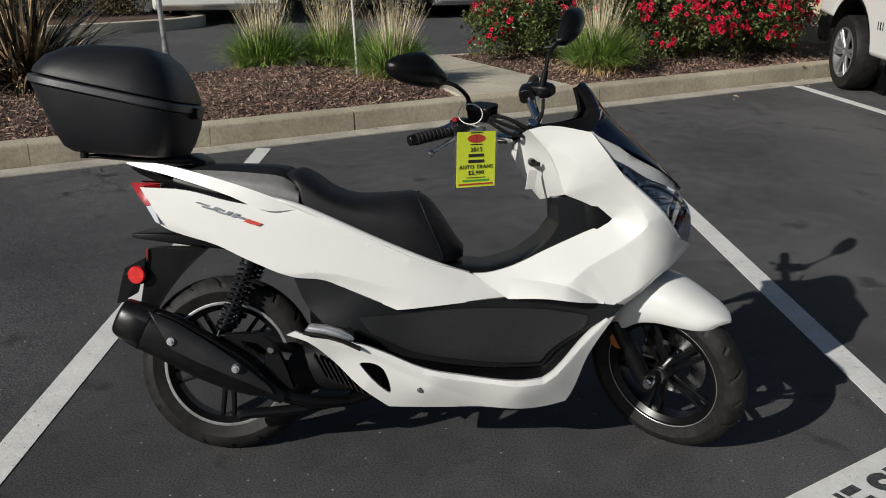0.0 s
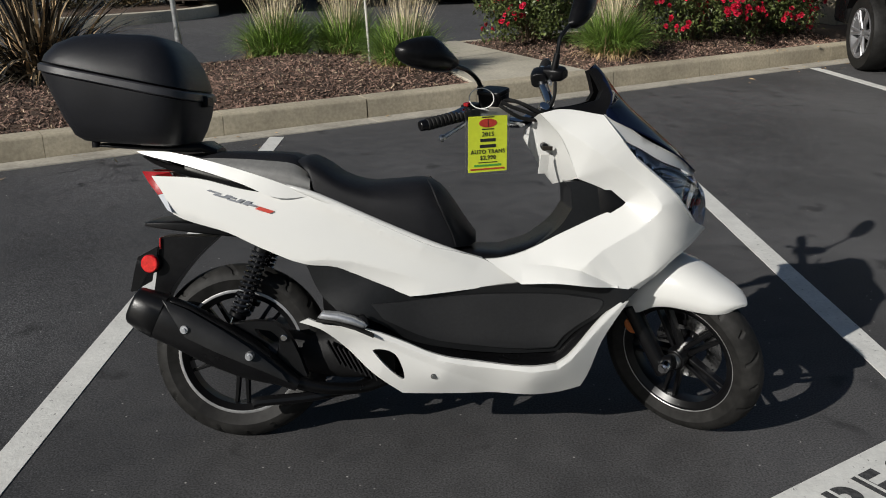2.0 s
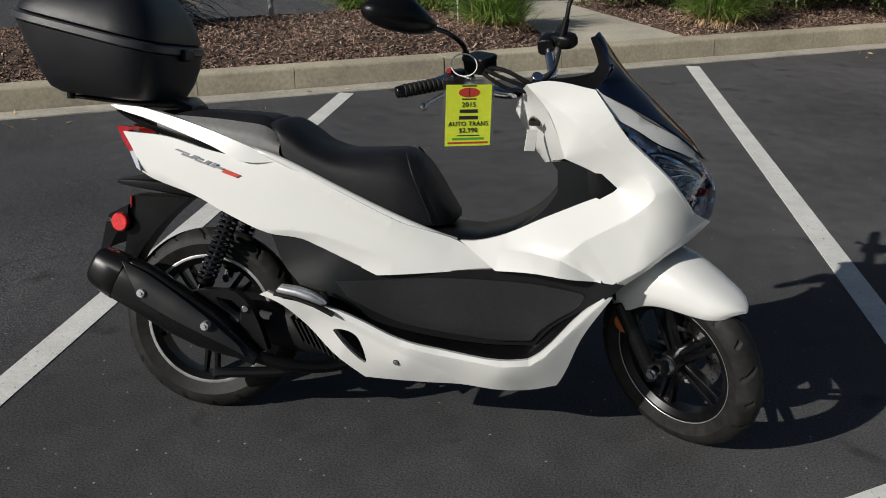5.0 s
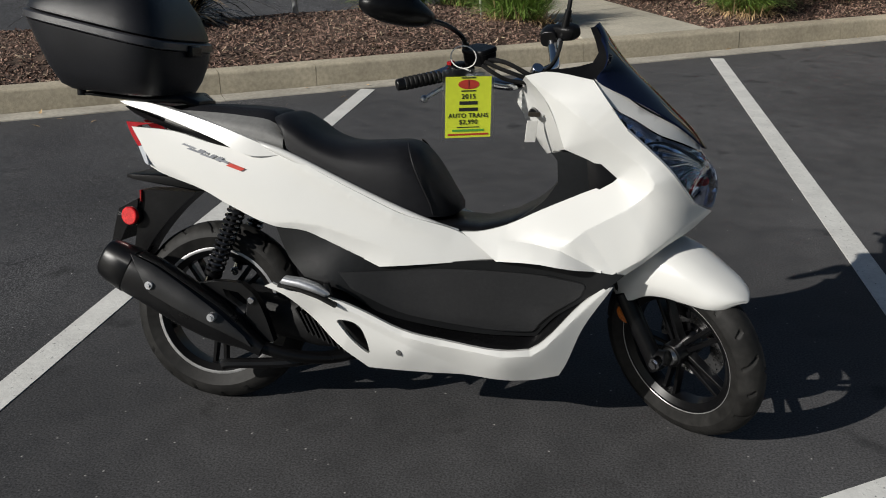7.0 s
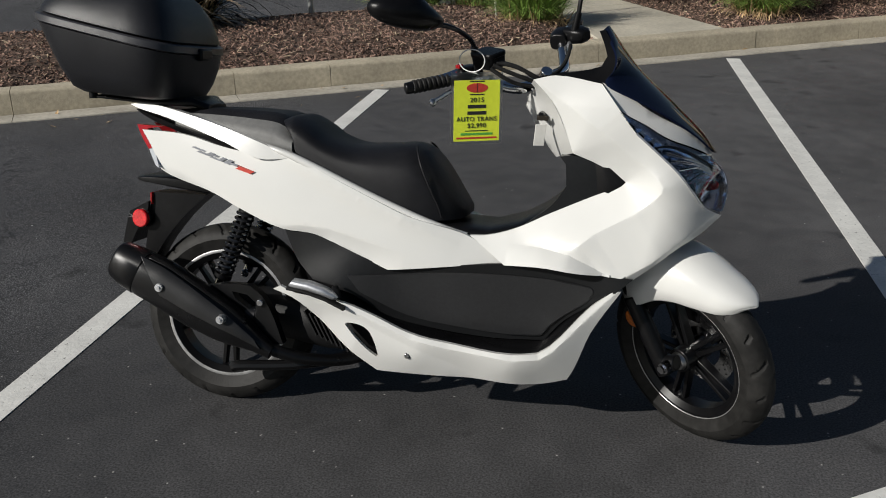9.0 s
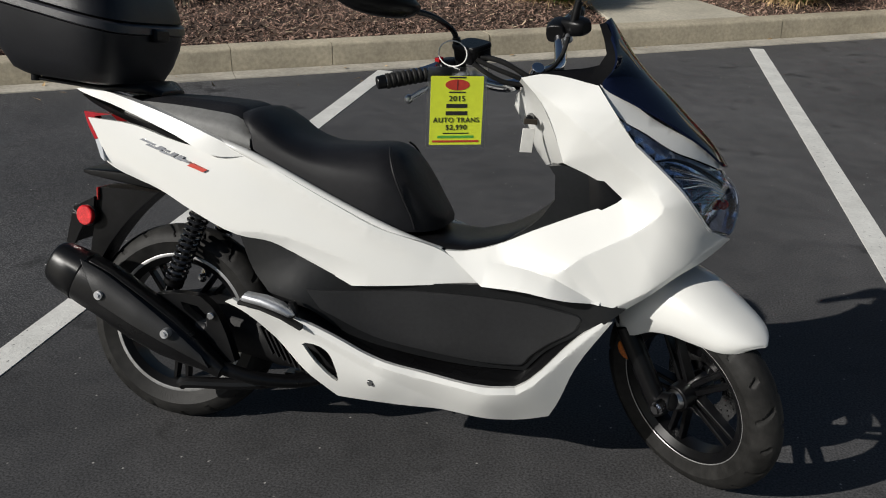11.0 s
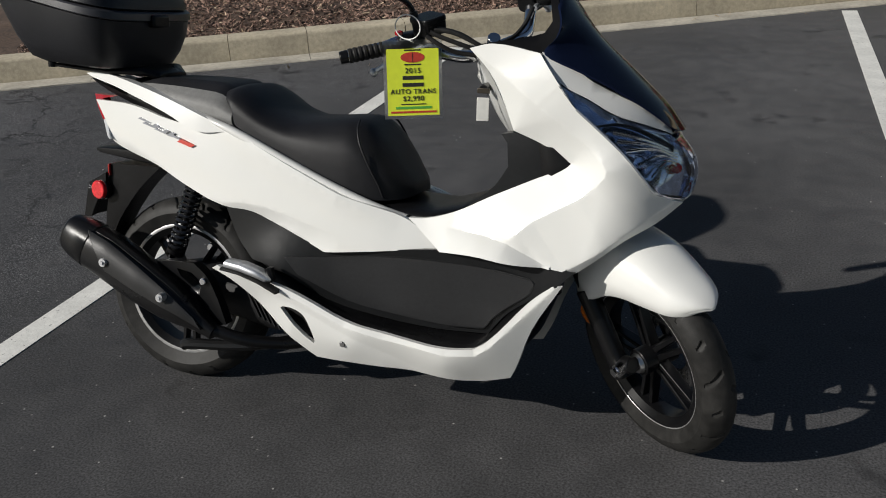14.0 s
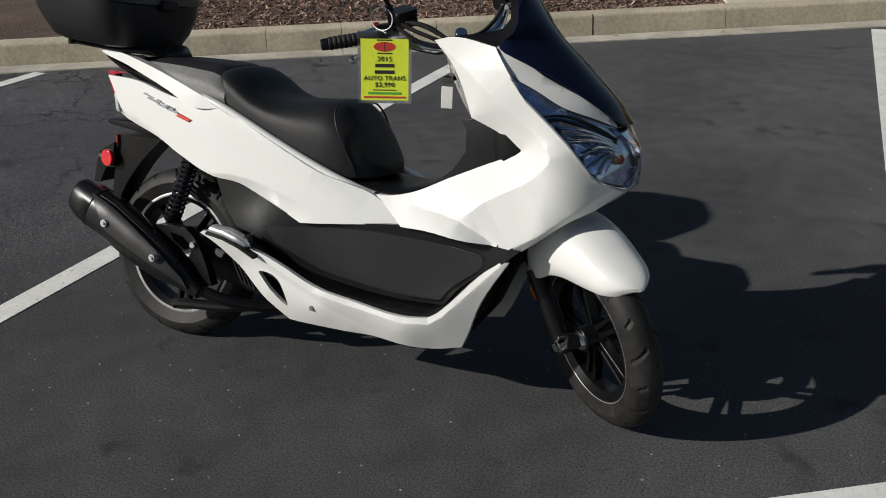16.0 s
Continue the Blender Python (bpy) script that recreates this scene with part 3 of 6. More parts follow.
# body panels, right side and its mirror image
REAR_COWL = [(-0.241, -0.09, 0.786), (-0.10, -0.13, 0.780), (0.034, -0.155, 0.750), (0.136, -0.170, 0.738), (0.190, -0.171, 0.742), (0.236, -0.168, 0.744), (0.309, -0.168, 0.707),
             (0.472, -0.168, 0.633), (0.577, -0.163, 0.589), (0.629, -0.158, 0.576), (0.722, -0.154, 0.549), (0.823, -0.184, 0.483), (0.668, -0.186, 0.464),
             (0.51, -0.186, 0.446), (0.369, -0.186, 0.501), (0.302, -0.184, 0.529), (0.21, -0.178, 0.538), (0.081, -0.168, 0.585), (-0.011, -0.16, 0.625),
             (-0.148, -0.140, 0.662), (-0.178, -0.130, 0.677), (-0.205, -0.11, 0.734)]
REAR_FOLD = [(0.15, 0.556, 0), (0.219, 0.547, 0.8), (0.269, 0.552, 1), (0.345, 0.547, 1), (0.405, 0.532, 0.9), (0.481, 0.511, 0.6), (0.556, 0.486, 0)]
panel_pair("rear_cowl", REAR_COWL, PEARL, scooter, label="pearl white rear side panel", step=0.012, cuts=[REAR_FOLD], angle=28, sheet=low_order([*REAR_COWL, (0.16, -0.184, 0.66), (0.34, -0.188, 0.60), (0.52, -0.188, 0.53)]),
           creases=[(REAR_FOLD, -1, 0.50, 0.0015, 0.05),
                    ([(-0.22, 0.702, 0.4), (-0.10, 0.668, 1), (-0.02, 0.636, 0.8), (0.06, 0.604, 0)], -1, 0.40, 0.004, 0.06)],
           coves=[([(0.10, 0.765, 0), (0.175, 0.745, 0.4), (0.243, 0.722, 0.8), (0.302, 0.696, 1), (0.393, 0.652, 1), (0.468, 0.618, 1), (0.544, 0.587, 1), (0.635, 0.549, 0.4), (0.70, 0.52, 0)], 0.013, 0.030, 1.0)])
EDGE_IN = [(0.985, -0.156, 0.779), (0.962, -0.166, 0.840), (0.926, -0.172, 0.910), (0.876, -0.165, 0.962)]      # where it turns in to the ignition lock
INNER = [(0.700, 0.546, 1), (0.770, 0.552, 1), (0.844, 0.574, 1), (0.929, 0.617, 1), (1.034, 0.667, 1), (1.121, 0.711, 1), (1.049, 0.754, 1), (0.985, 0.779, 1), (0.962, 0.840, 1), (0.926, 0.910, 1), (0.870, 0.968, 1)]
FOLD = [(0.866, 0.970, 0.9), (0.985, 0.890, 1), (1.075, 0.826, 1), (1.165, 0.760, 1), (1.202, 0.727, 1), (1.214, 0.708, 1), (1.212, 0.694, 1), (1.196, 0.676, 1), (1.152, 0.638, 1.05), (1.104, 0.610, 1.1), (1.051, 0.579, 1.1), (1.014, 0.546, 1.1), (0.985, 0.520, 0.6), (0.930, 0.470, 0)]
UNDER = [(1.140, 0.476, 1), (1.196, 0.512, 1), (1.262, 0.566, 1), (1.370, 0.650, 1)]
SWOOSH = [(0.830, 0.538, 0), (0.921, 0.533, 0.7), (0.993, 0.522, 1), (1.041, 0.500, 1), (1.081, 0.481, 0.5)]


def from_inner(x, z):
    """Distance from the inner edge, evened out over the corners of that edge."""
    d = abs(line_distance(INNER, x, z)[0])
    r = min(0.07, 0.85 * d)
    ring_of = [abs(line_distance(INNER, x + f * r * math.cos(k * math.pi / 4), z + f * r * math.sin(k * math.pi / 4))[0]) for k in range(8) for f in (0.5, 1.0)]
    return (d + sum(ring_of)) / 17


front_sheet = creased(lambda x, z: -0.153 - 0.56 * from_inner(x, z) - 0.012 * min(1, max(0, (z - 0.75) / 0.15)),
                      [(FOLD, 1, 0.50, 0.0015, 1.0),                                                       # the sharp fold round the knee
                       ([(1.212, 0.440, 1), (1.246, 0.570, 1), (1.254, 0.650, 1), (1.250, 0.730, 1), (1.222, 0.790, 0.6), (1.190, 0.845, 0.25), (1.150, 0.905, 0)], -1, 1.0, 0.055, 1.0),       # the nose turns forwards
                       (UNDER, -1, 0.8, 0.0015, 1.0),                          # its lower edge turns under
                       (SWOOSH, -1, -0.95, 0.0015, 0.035)],                         # the moulding along the foot, and the groove over it
                      [(SWOOSH, -0.010, 0.05, 0.020)])
panel_pair("front_cowl", [(0.7245, 0, 0.549), (0.77, 0, 0.552), (0.844, 0, 0.574), (0.929, 0, 0.617), (1.034, 0, 0.667), (1.112, 0, 0.704), (1.121, 0, 0.711), (1.114, 0, 0.718), (1.049, 0, 0.754), *EDGE_IN,
                          (0.932, 0, 0.974), (1.050, 0, 0.957), (1.100, 0, 0.891), (1.140, 0, 0.840), (1.198, 0, 0.792), (1.251, 0, 0.741), (1.293, 0, 0.689), (1.321, 0, 0.658), (1.369, 0, 0.631),
                          (1.319, 0, 0.586), (1.262, 0, 0.551), (1.196, 0, 0.497), (1.156, 0, 0.466), (1.070, 0, 0.476), (0.940, 0, 0.490), (0.8255, 0, 0.483)], PEARL, scooter, label="pearl white front side panel", step=0.007,
           sheet=front_sheet, cuts=[FOLD[:12], SWOOSH, UNDER], angle=18)
IGN = [(0.930, -0.004, 0.754), (0.900, -0.010, 0.792), (0.873, -0.010, 0.836), (0.858, -0.008, 0.862), (0.842, -0.006, 0.890), (0.846, -0.020, 0.915), (0.862, -0.050, 0.930), (0.864, -0.100, 0.950)]
panel_pair("ignition_panel", [(0.985, -0.153, 0.779), *IGN, *[(x, front_sheet(x, z) + 0.001, z) for x, y, z in EDGE_IN[:0:-1]]],
           PEARL, scooter, label="white inner panel with the ignition lock", step=0.014, thick=0.008)
LOW_LIP = [(0.310, 0.3605, 0), (0.398, 0.348, 1), (0.482, 0.316, 1), (0.586, 0.272, 1), (0.689, 0.252, 1), (0.858, 0.236, 1), (0.930, 0.242, 1), (0.966, 0.268, 1), (1.062, 0.374, 1), (1.11, 0.425, 1)]
LOW_FOLD = [(0.345, 0.340, 0), (0.450, 0.308, 1), (0.542, 0.268, 1), (0.693, 0.206, 0.8), (0.775, 0.172, 0)]
panel_pair("lower_cowl", [(0.256, -0.25, 0.382), (0.398, -0.245, 0.36), (0.482, -0.24, 0.33), (0.586, -0.235, 0.287), (0.689, -0.235, 0.268), (0.858, -0.235, 0.252), (0.924, -0.235, 0.258),
                          (0.955, -0.233, 0.279), (1.055, -0.215, 0.39), (1.109, -0.206, 0.434), (1.13, -0.20, 0.436), (1.057, -0.18, 0.314), (1.020, -0.173, 0.212), (1.002, -0.160, 0.175),
                          (0.920, -0.163, 0.158), (0.749, -0.168, 0.161), (0.607, -0.168, 0.161), (0.486, -0.172, 0.162), (0.399, -0.198, 0.230), (0.329, -0.21, 0.303), (0.262, -0.24, 0.360), (0.198, -0.215, 0.378), (0.225, -0.232, 0.392)],
           PEARL, scooter, extra=[(0.606, -0.233, 0.229), (0.854, -0.239, 0.211), (0.972, -0.212, 0.247)], label="pearl white lower side panel", slack=8e-3, step=0.008,
           creases=[(LOW_LIP, 1, 0.80, 0.0015, 0.02), (LOW_FOLD, -1, -0.30, 0.0015, 0.05)], cuts=[LOW_LIP[1:], LOW_FOLD], angle=24,
           holes=[[(0.404, 0.297), (0.412, 0.302), (0.432, 0.302), (0.455, 0.296), (0.472, 0.283), (0.483, 0.262), (0.491, 0.236), (0.494, 0.214), (0.489, 0.208), (0.470, 0.222), (0.440, 0.252), (0.415, 0.282)],
                  [(0.577 + 0.009 * math.cos(i * 0.7854), 0.220 + 0.009 * math.sin(i * 0.7854)) for i in range(8)]])
for s in (1, -1):
    bolt = bmesh.new()
    cyl(bolt, (0.577, -s * 0.195, 0.220), (0.577, -s * 0.224, 0.220), 0.0065, n=14)
    part("panel_bolt", bolt, STEEL, scooter, "small steel panel bolt", bevel=0.001)
panel_pair("footwell_side", [(0.51, -0.176, 0.448), (0.668, -0.176, 0.466), (0.826, -0.186, 0.485), (0.941, -0.196, 0.494), (1.07, -0.196, 0.480), (1.156, -0.200, 0.469), (1.116, -0.206, 0.432),
                             (0.984, -0.15, 0.334), (0.934, -0.14, 0.273), (0.796, -0.14, 0.268), (0.599, -0.15, 0.289), (0.501, -0.16, 0.315), (0.392, -0.20, 0.385), (0.30, -0.188, 0.405), (0.250, -0.172, 0.455),
                             (0.21, -0.168, 0.540), (0.302, -0.173, 0.531), (0.369, -0.176, 0.503)], GREY_PLASTIC, scooter,
           extra=[(0.7, -0.155, 0.36), (0.9, -0.155, 0.37)], label="charcoal plastic footwell side")

fw = spline_surface([(0.51, -0.176, 0.448), (0.668, -0.176, 0.466), (0.826, -0.186, 0.485), (0.941, -0.196, 0.494), (1.07, -0.196, 0.480), (1.116, -0.202, 0.432), (0.984, -0.15, 0.334), (0.934, -0.14, 0.273), (0.796, -0.14, 0.268),
                     (0.599, -0.15, 0.289), (0.501, -0.16, 0.315), (0.392, -0.20, 0.385), (0.30, -0.20, 0.405), (0.302, -0.173, 0.531), (0.7, -0.155, 0.36), (0.9, -0.155, 0.37)])
FIELD = [(0.40, 0.425), (0.528, 0.433), (0.676, 0.448), (0.80, 0.453), (0.96, 0.450), (1.040, 0.440), (1.056, 0.434), (1.058, 0.424), (1.045, 0.398), (0.985, 0.352), (0.948, 0.318), (0.932, 0.296), (0.915, 0.287), (0.84, 0.283), (0.70, 0.294), (0.560, 0.318), (0.434, 0.380)]
panel_pair("raised_field", [(x, fw(x, z) - 0.005, z) for x, z in FIELD], FIELD_PLASTIC, scooter, thick=0.007, label="dark textured field inside the footwell side's rim")
for s in (1, -1):
    rm = bmesh.new()
    tube(rm, [(x, s * (fw(x, z) - 0.004), z) for x, z in FIELD[4:14]], 0.0022, 8)
    part("field_rim", rm, GREY_PLASTIC, scooter, "narrow rounded rim of the footwell field")


def floorboard():
    bm = bmesh.new()
    rows = [(0.27, 0.385, -0.251, -0.18, 0.395), (0.40, 0.360, -0.245, -0.185, 0.375), (0.50, 0.322, -0.24, -0.15, 0.318), (0.60, 0.284, -0.236, -0.14, 0.290), (0.70, 0.268, -0.236, -0.13, 0.270),
            (0.86, 0.254, -0.236, -0.13, 0.266), (0.93, 0.262, -0.236, -0.13, 0.274), (0.985, 0.312, -0.230, -0.14, 0.334), (1.06, 0.395, -0.213, -0.17, 0.405), (1.12, 0.438, -0.20, -0.185, 0.440)]
    rings = []
    for x, z, yo, yi, zi in rows:
        yo, z = yo + 0.026, z - 0.010
        rings.append([(x, yo, z), (x, yo + 0.008, z + 0.006), (x, (yo + yi) / 2, (z + zi) / 2 - 0.004), (x, yi, zi), (x, yi, zi - 0.03), (x, yo + 0.01, z - 0.02)])
    cols = [smooth_line([r[j] for r in rings], 4) for j in range(6)]
    loft(bm, [[c[i] for c in cols] for i in range(len(cols[0]))])
    return bm


for s in (1, -1):
    bm = floorboard()
    bmesh.ops.scale(bm, vec=(1, s, 1), verts=bm.verts)
    part("footboard", bm, PLASTIC, scooter, "black rubber-textured footboard", angle=50)


# dark inner core that carries the panels
def section_loft(rows, n=20, e=3.0):
    """Rows of x, half width, lower z, upper z."""
    bm = bmesh.new()
    loft(bm, [ring((x, 0, (a + b) / 2), (0, w, 0), (0, 0, (b - a) / 2), n, e) for x, w, a, b in rows])
    return bm


part("frame_core", section_loft([(0.25, 0.12, 0.36, 0.62), (0.45, 0.13, 0.20, 0.60), (0.60, 0.125, 0.17, 0.555), (0.72, 0.12, 0.17, 0.53), (0.85, 0.12, 0.17, 0.54), (0.97, 0.11, 0.17, 0.60), (1.03, 0.10, 0.25, 0.66), (1.09, 0.09, 0.40, 0.70)]),
     PLASTIC, scooter, "black plastic inner body")
part("front_core", section_loft([(0.99, 0.10, 0.74, 0.93), (1.02, 0.14, 0.62, 0.945), (1.08, 0.16, 0.52, 0.92), (1.16, 0.15, 0.50, 0.84), (1.23, 0.10, 0.53, 0.76), (1.27, 0.05, 0.56, 0.70)]), PLASTIC, scooter)
part("tail_core", section_loft([(-0.21, 0.07, 0.70, 0.77), (-0.1, 0.10, 0.66, 0.79), (0.05, 0.12, 0.60, 0.79), (0.2, 0.13, 0.56, 0.76), (0.35, 0.13, 0.53, 0.71), (0.5, 0.13, 0.47, 0.63), (0.62, 0.12, 0.47, 0.58)]), PLASTIC, scooter)
part("tunnel_cover", section_loft([(0.60, 0.118, 0.50, 0.580), (0.70, 0.132, 0.49, 0.570), (0.77, 0.134, 0.49, 0.566), (0.85, 0.138, 0.50, 0.590), (0.93, 0.142, 0.54, 0.634), (1.00, 0.145, 0.60, 0.676), (1.06, 0.12, 0.635, 0.700), (1.12, 0.05, 0.665, 0.702)], 28, 3.6),
     PLASTIC, scooter, "black plastic centre tunnel cover", angle=40)
kn = panel_mesh([(0.952, -0.143, 0.768), (0.968, -0.146, 0.748), (0.972, -0.146, 0.692), (0.939, -0.146, 0.643), (0.871, -0.144, 0.588), (0.93, -0.146, 0.560), (1.10, -0.1455, 0.66), (1.15, -0.1455, 0.72), (1.05, -0.148, 0.756), (0.988, -0.143, 0.772)], thick=0.29)
part("knee_panel", kn, GREY_PLASTIC, scooter, "charcoal plastic knee panel", angle=40)


def seat_mesh():
    """Front saddle: rows of x, half width, lower side z, top z."""
    rows = [(0.180, 0.150, 0.765, 0.834), (0.215, 0.154, 0.750, 0.843), (0.26, 0.156, 0.735, 0.822), (0.31, 0.157, 0.708, 0.788), (0.38, 0.157, 0.672, 0.768), (0.46, 0.156, 0.634, 0.770), (0.54, 0.150, 0.598, 0.776),
            (0.58, 0.143, 0.586, 0.764), (0.61, 0.134, 0.580, 0.738), (0.64, 0.120, 0.578, 0.698), (0.665, 0.100, 0.578, 0.660), (0.685, 0.078, 0.580, 0.632), (0.700, 0.050, 0.585, 0.612)]
    rings = []
    for x, w, lo, hi in rows:
        r = []
        for i in range(21):
            g = -1 + 2 * i / 20
            a = abs(g)
            y = w * math.copysign(min(1, a * 1.35) ** 0.9, g) if a < 0.74 else math.copysign(w, g)
            z = hi - (hi - lo) * a ** 3.1
            r.append(Vector((x + max(0, 0.235 - x) * max(0, a - 0.45) * 1.9, y, z)))
        rings.append(r)
    cols = [smooth_line([r[j] for r in rings], 4) for j in range(21)]
    bm = bmesh.new()
    loft(bm, [[c[i] for c in cols] for i in range(len(cols[0]))])
    return bm


seat = part("seat", seat_mesh(), VINYL, scooter, "black vinyl rider's seat", angle=60)


for s in (-1, 1):
    sm = bmesh.new()
    tube(sm, [(0.560, s * 0.085, 0.772), (0.572, s * 0.122, 0.752), (0.588, s * 0.141, 0.715), (0.612, s * 0.137, 0.660), (0.632, s * 0.127, 0.615), (0.640, s * 0.120, 0.586)], 0.0028, 8)
    part("seat_seam", sm, VINYL, seat, "piped seam at the seat's nose")


def pillion_mesh(side):
    """The passenger's pad: a black top and grey flanks that meet in a seam."""
    rows = [(-0.15, 0.085, 0.80, 0.845), (-0.08, 0.105, 0.795, 0.851), (0.02, 0.128, 0.785, 0.852), (0.10, 0.142, 0.772, 0.850), (0.175, 0.149, 0.760, 0.842), (0.225, 0.150, 0.752, 0.80)]
    gs = {0: [-0.62 + 0.62 * i / 6 for i in range(13)], -1: [-1 + 0.38 * i / 6 for i in range(7)], 1: [0.62 + 0.38 * i / 6 for i in range(7)]}[side]
    rings = []
    for x, w, lo, hi in rows:
        o = [Vector((x, w * math.copysign(min(1, abs(g) * 1.22), g), hi - (hi - lo) * max(0, (abs(g) - 0.42) / 0.58) ** 1.25)) for g in gs]
        rings.append(o + [Vector((x, p.y * 0.8, p.z - 0.03)) for p in o[::-1]])
    cols = [smooth_line([r[j] for r in rings], 3) for j in range(len(rings[0]))]
    bm = bmesh.new()
    loft(bm, [[c[i] for c in cols] for i in range(len(cols[0]))])
    return bm


pad = part("pillion_pad", pillion_mesh(0), VINYL, seat, "black vinyl pillion pad", angle=60)
for side in (-1, 1):
    part("pad_flank", pillion_mesh(side), VINYL_GREY, seat, "grey textured flank of the pillion pad", angle=60)
panel_pair("grab_rail", [(-0.288, -0.085, 0.856), (-0.239, -0.092, 0.860), (-0.10, -0.125, 0.838), (0.03, -0.150, 0.805), (0.154, -0.172, 0.766), (0.24, -0.172, 0.733), (0.137, -0.176, 0.727), (0.032, -0.160, 0.766),
                         (-0.16, -0.114, 0.823), (-0.268, -0.09, 0.848)], PEARL, scooter, label="pearl white grab rail", thick=0.03)
panel_pair("grab_rail_underside", [(-0.275, -0.080, 0.842), (-0.16, -0.104, 0.808), (0.032, -0.150, 0.760), (0.100, -0.160, 0.742), (0.095, -0.158, 0.734), (0.02, -0.140, 0.744), (-0.14, -0.098, 0.786), (-0.245, -0.078, 0.822)], PLASTIC, scooter, thick=0.04)

# bright rounded ledge where the side panel meets the seat
for s in (-1, 1):
    ld = bmesh.new()
    rows = [(0.150, 0.150, 0.764, 0.003), (0.190, 0.164, 0.752, 0.007), (0.236, 0.168, 0.736, 0.010), (0.30, 0.168, 0.708, 0.0115), (0.397, 0.168, 0.665, 0.0115), (0.492, 0.166, 0.624, 0.0115), (0.586, 0.160, 0.587, 0.010), (0.66, 0.150, 0.562, 0.008), (0.715, 0.142, 0.549, 0.004)]
    cols = smooth_line([r[:3] for r in rows], 4)
    rad = [p.x for p in smooth_line([(r[3], 0, 0) for r in rows], 4)]
    loft(ld, [ring((p.x, s * p.y, p.z), (0, 0.014, 0), (0.4 * q, 0, 0.9 * q), 14, 2.3) for p, q in zip(cols, rad)])
    part("cowl_ledge", ld, PEARL, scooter, "white rounded ledge beside the seat", angle=60)

# tail
panel_pair("tail_light", [(-0.282, -0.062, 0.797), (-0.19, -0.080, 0.796), (-0.238, -0.090, 0.787), (-0.203, -0.110, 0.736), (-0.226, -0.100, 0.731), (-0.258, -0.080, 0.765)], RED_LENS, scooter, label="red tail light lens", thick=0.03, step=0.03)
panel_pair("rear_indicator", [(-0.226, -0.100, 0.730), (-0.203, -0.111, 0.735), (-0.176, -0.138, 0.682), (-0.192, -0.128, 0.688)], SILVER, scooter, label="clear rear indicator lens", thick=0.03, step=0.03)
pl = bmesh.new()
loft(pl, [ring((x, 0, z), (0, w, 0), (0, 0, h), 24, 6) for x, z, w, h in ((0.0, 0.620, 0.085, 0.020), (-0.08, 0.628, 0.090, 0.020), (-0.18, 0.637, 0.092, 0.016), (-0.255, 0.640, 0.087, 0.010), (-0.276, 0.641, 0.078, 0.006))])
part("rear_lip", pl, PLASTIC, scooter, "black plastic lip under the tail", angle=40)
mg = part("rear_mudguard", panel_mesh([(x, -0.080, z) for x, z in ((-0.226, 0.603), (-0.06, 0.604), (-0.125, 0.545), (-0.165, 0.500), (-0.215, 0.430), (-0.238, 0.38), (-0.262, 0.37), (-0.256, 0.44), (-0.246, 0.50), (-0.238, 0.56))], thick=0.075, step=0.06),
          PLASTIC, scooter, "black rear mudguard", angle=40)
br = part("plate_bracket", panel_mesh([(x, -0.094, z) for x, z in ((-0.236, 0.578), (-0.296, 0.546), (-0.304, 0.52), (-0.322, 0.443), (-0.297, 0.445), (-0.276, 0.488), (-0.240, 0.548))], thick=0.012, step=0.05), PLASTIC, mg, "black plate bracket", angle=40, bevel=0.003)
pl = bmesh.new()
loft(pl, [ring((x, 0, z), (0, 0.092, 0), (0.004, 0, 0.001), 12, 6) for x, z in ((-0.294, 0.548), (-0.303, 0.52), (-0.320, 0.441))])
part("plate_backing", pl, PLASTIC, br, angle=40)
pl = bmesh.new()
box(pl, -0.231, -0.058, 0.585, 0.006, 0.060, 0.034)
part("tail_reflector", pl, RED_LENS, mg, "small red reflector above the plate", bevel=0.002)
rf = bmesh.new()
cyl(rf, (-0.258, -0.086, 0.527), (-0.261, -0.104, 0.527), 0.0275, 0.0265, n=28)
holder = part("rear_side_reflector", rf, REFLECTOR, scooter, "round red reflector", bevel=0.003)
rf = bmesh.new()
cyl(rf, (-0.257, -0.080, 0.527), (-0.259, -0.094, 0.527), 0.0300, n=28)
part("reflector_cup", rf, PLASTIC, holder, bevel=0.002)

# exhaust
HANGER = [(-0.02, 0.36), (0.045, 0.372), (0.115, 0.372), (0.150, 0.345), (0.178, 0.300), (0.212, 0.212), (0.182, 0.205), (0.140, 0.232), (0.095, 0.275), (0.040, 0.325)]
HANGER_WINDOW = [(0.062, 0.352), (0.108, 0.345), (0.132, 0.325), (0.132, 0.306), (0.110, 0.306), (0.072, 0.332)]


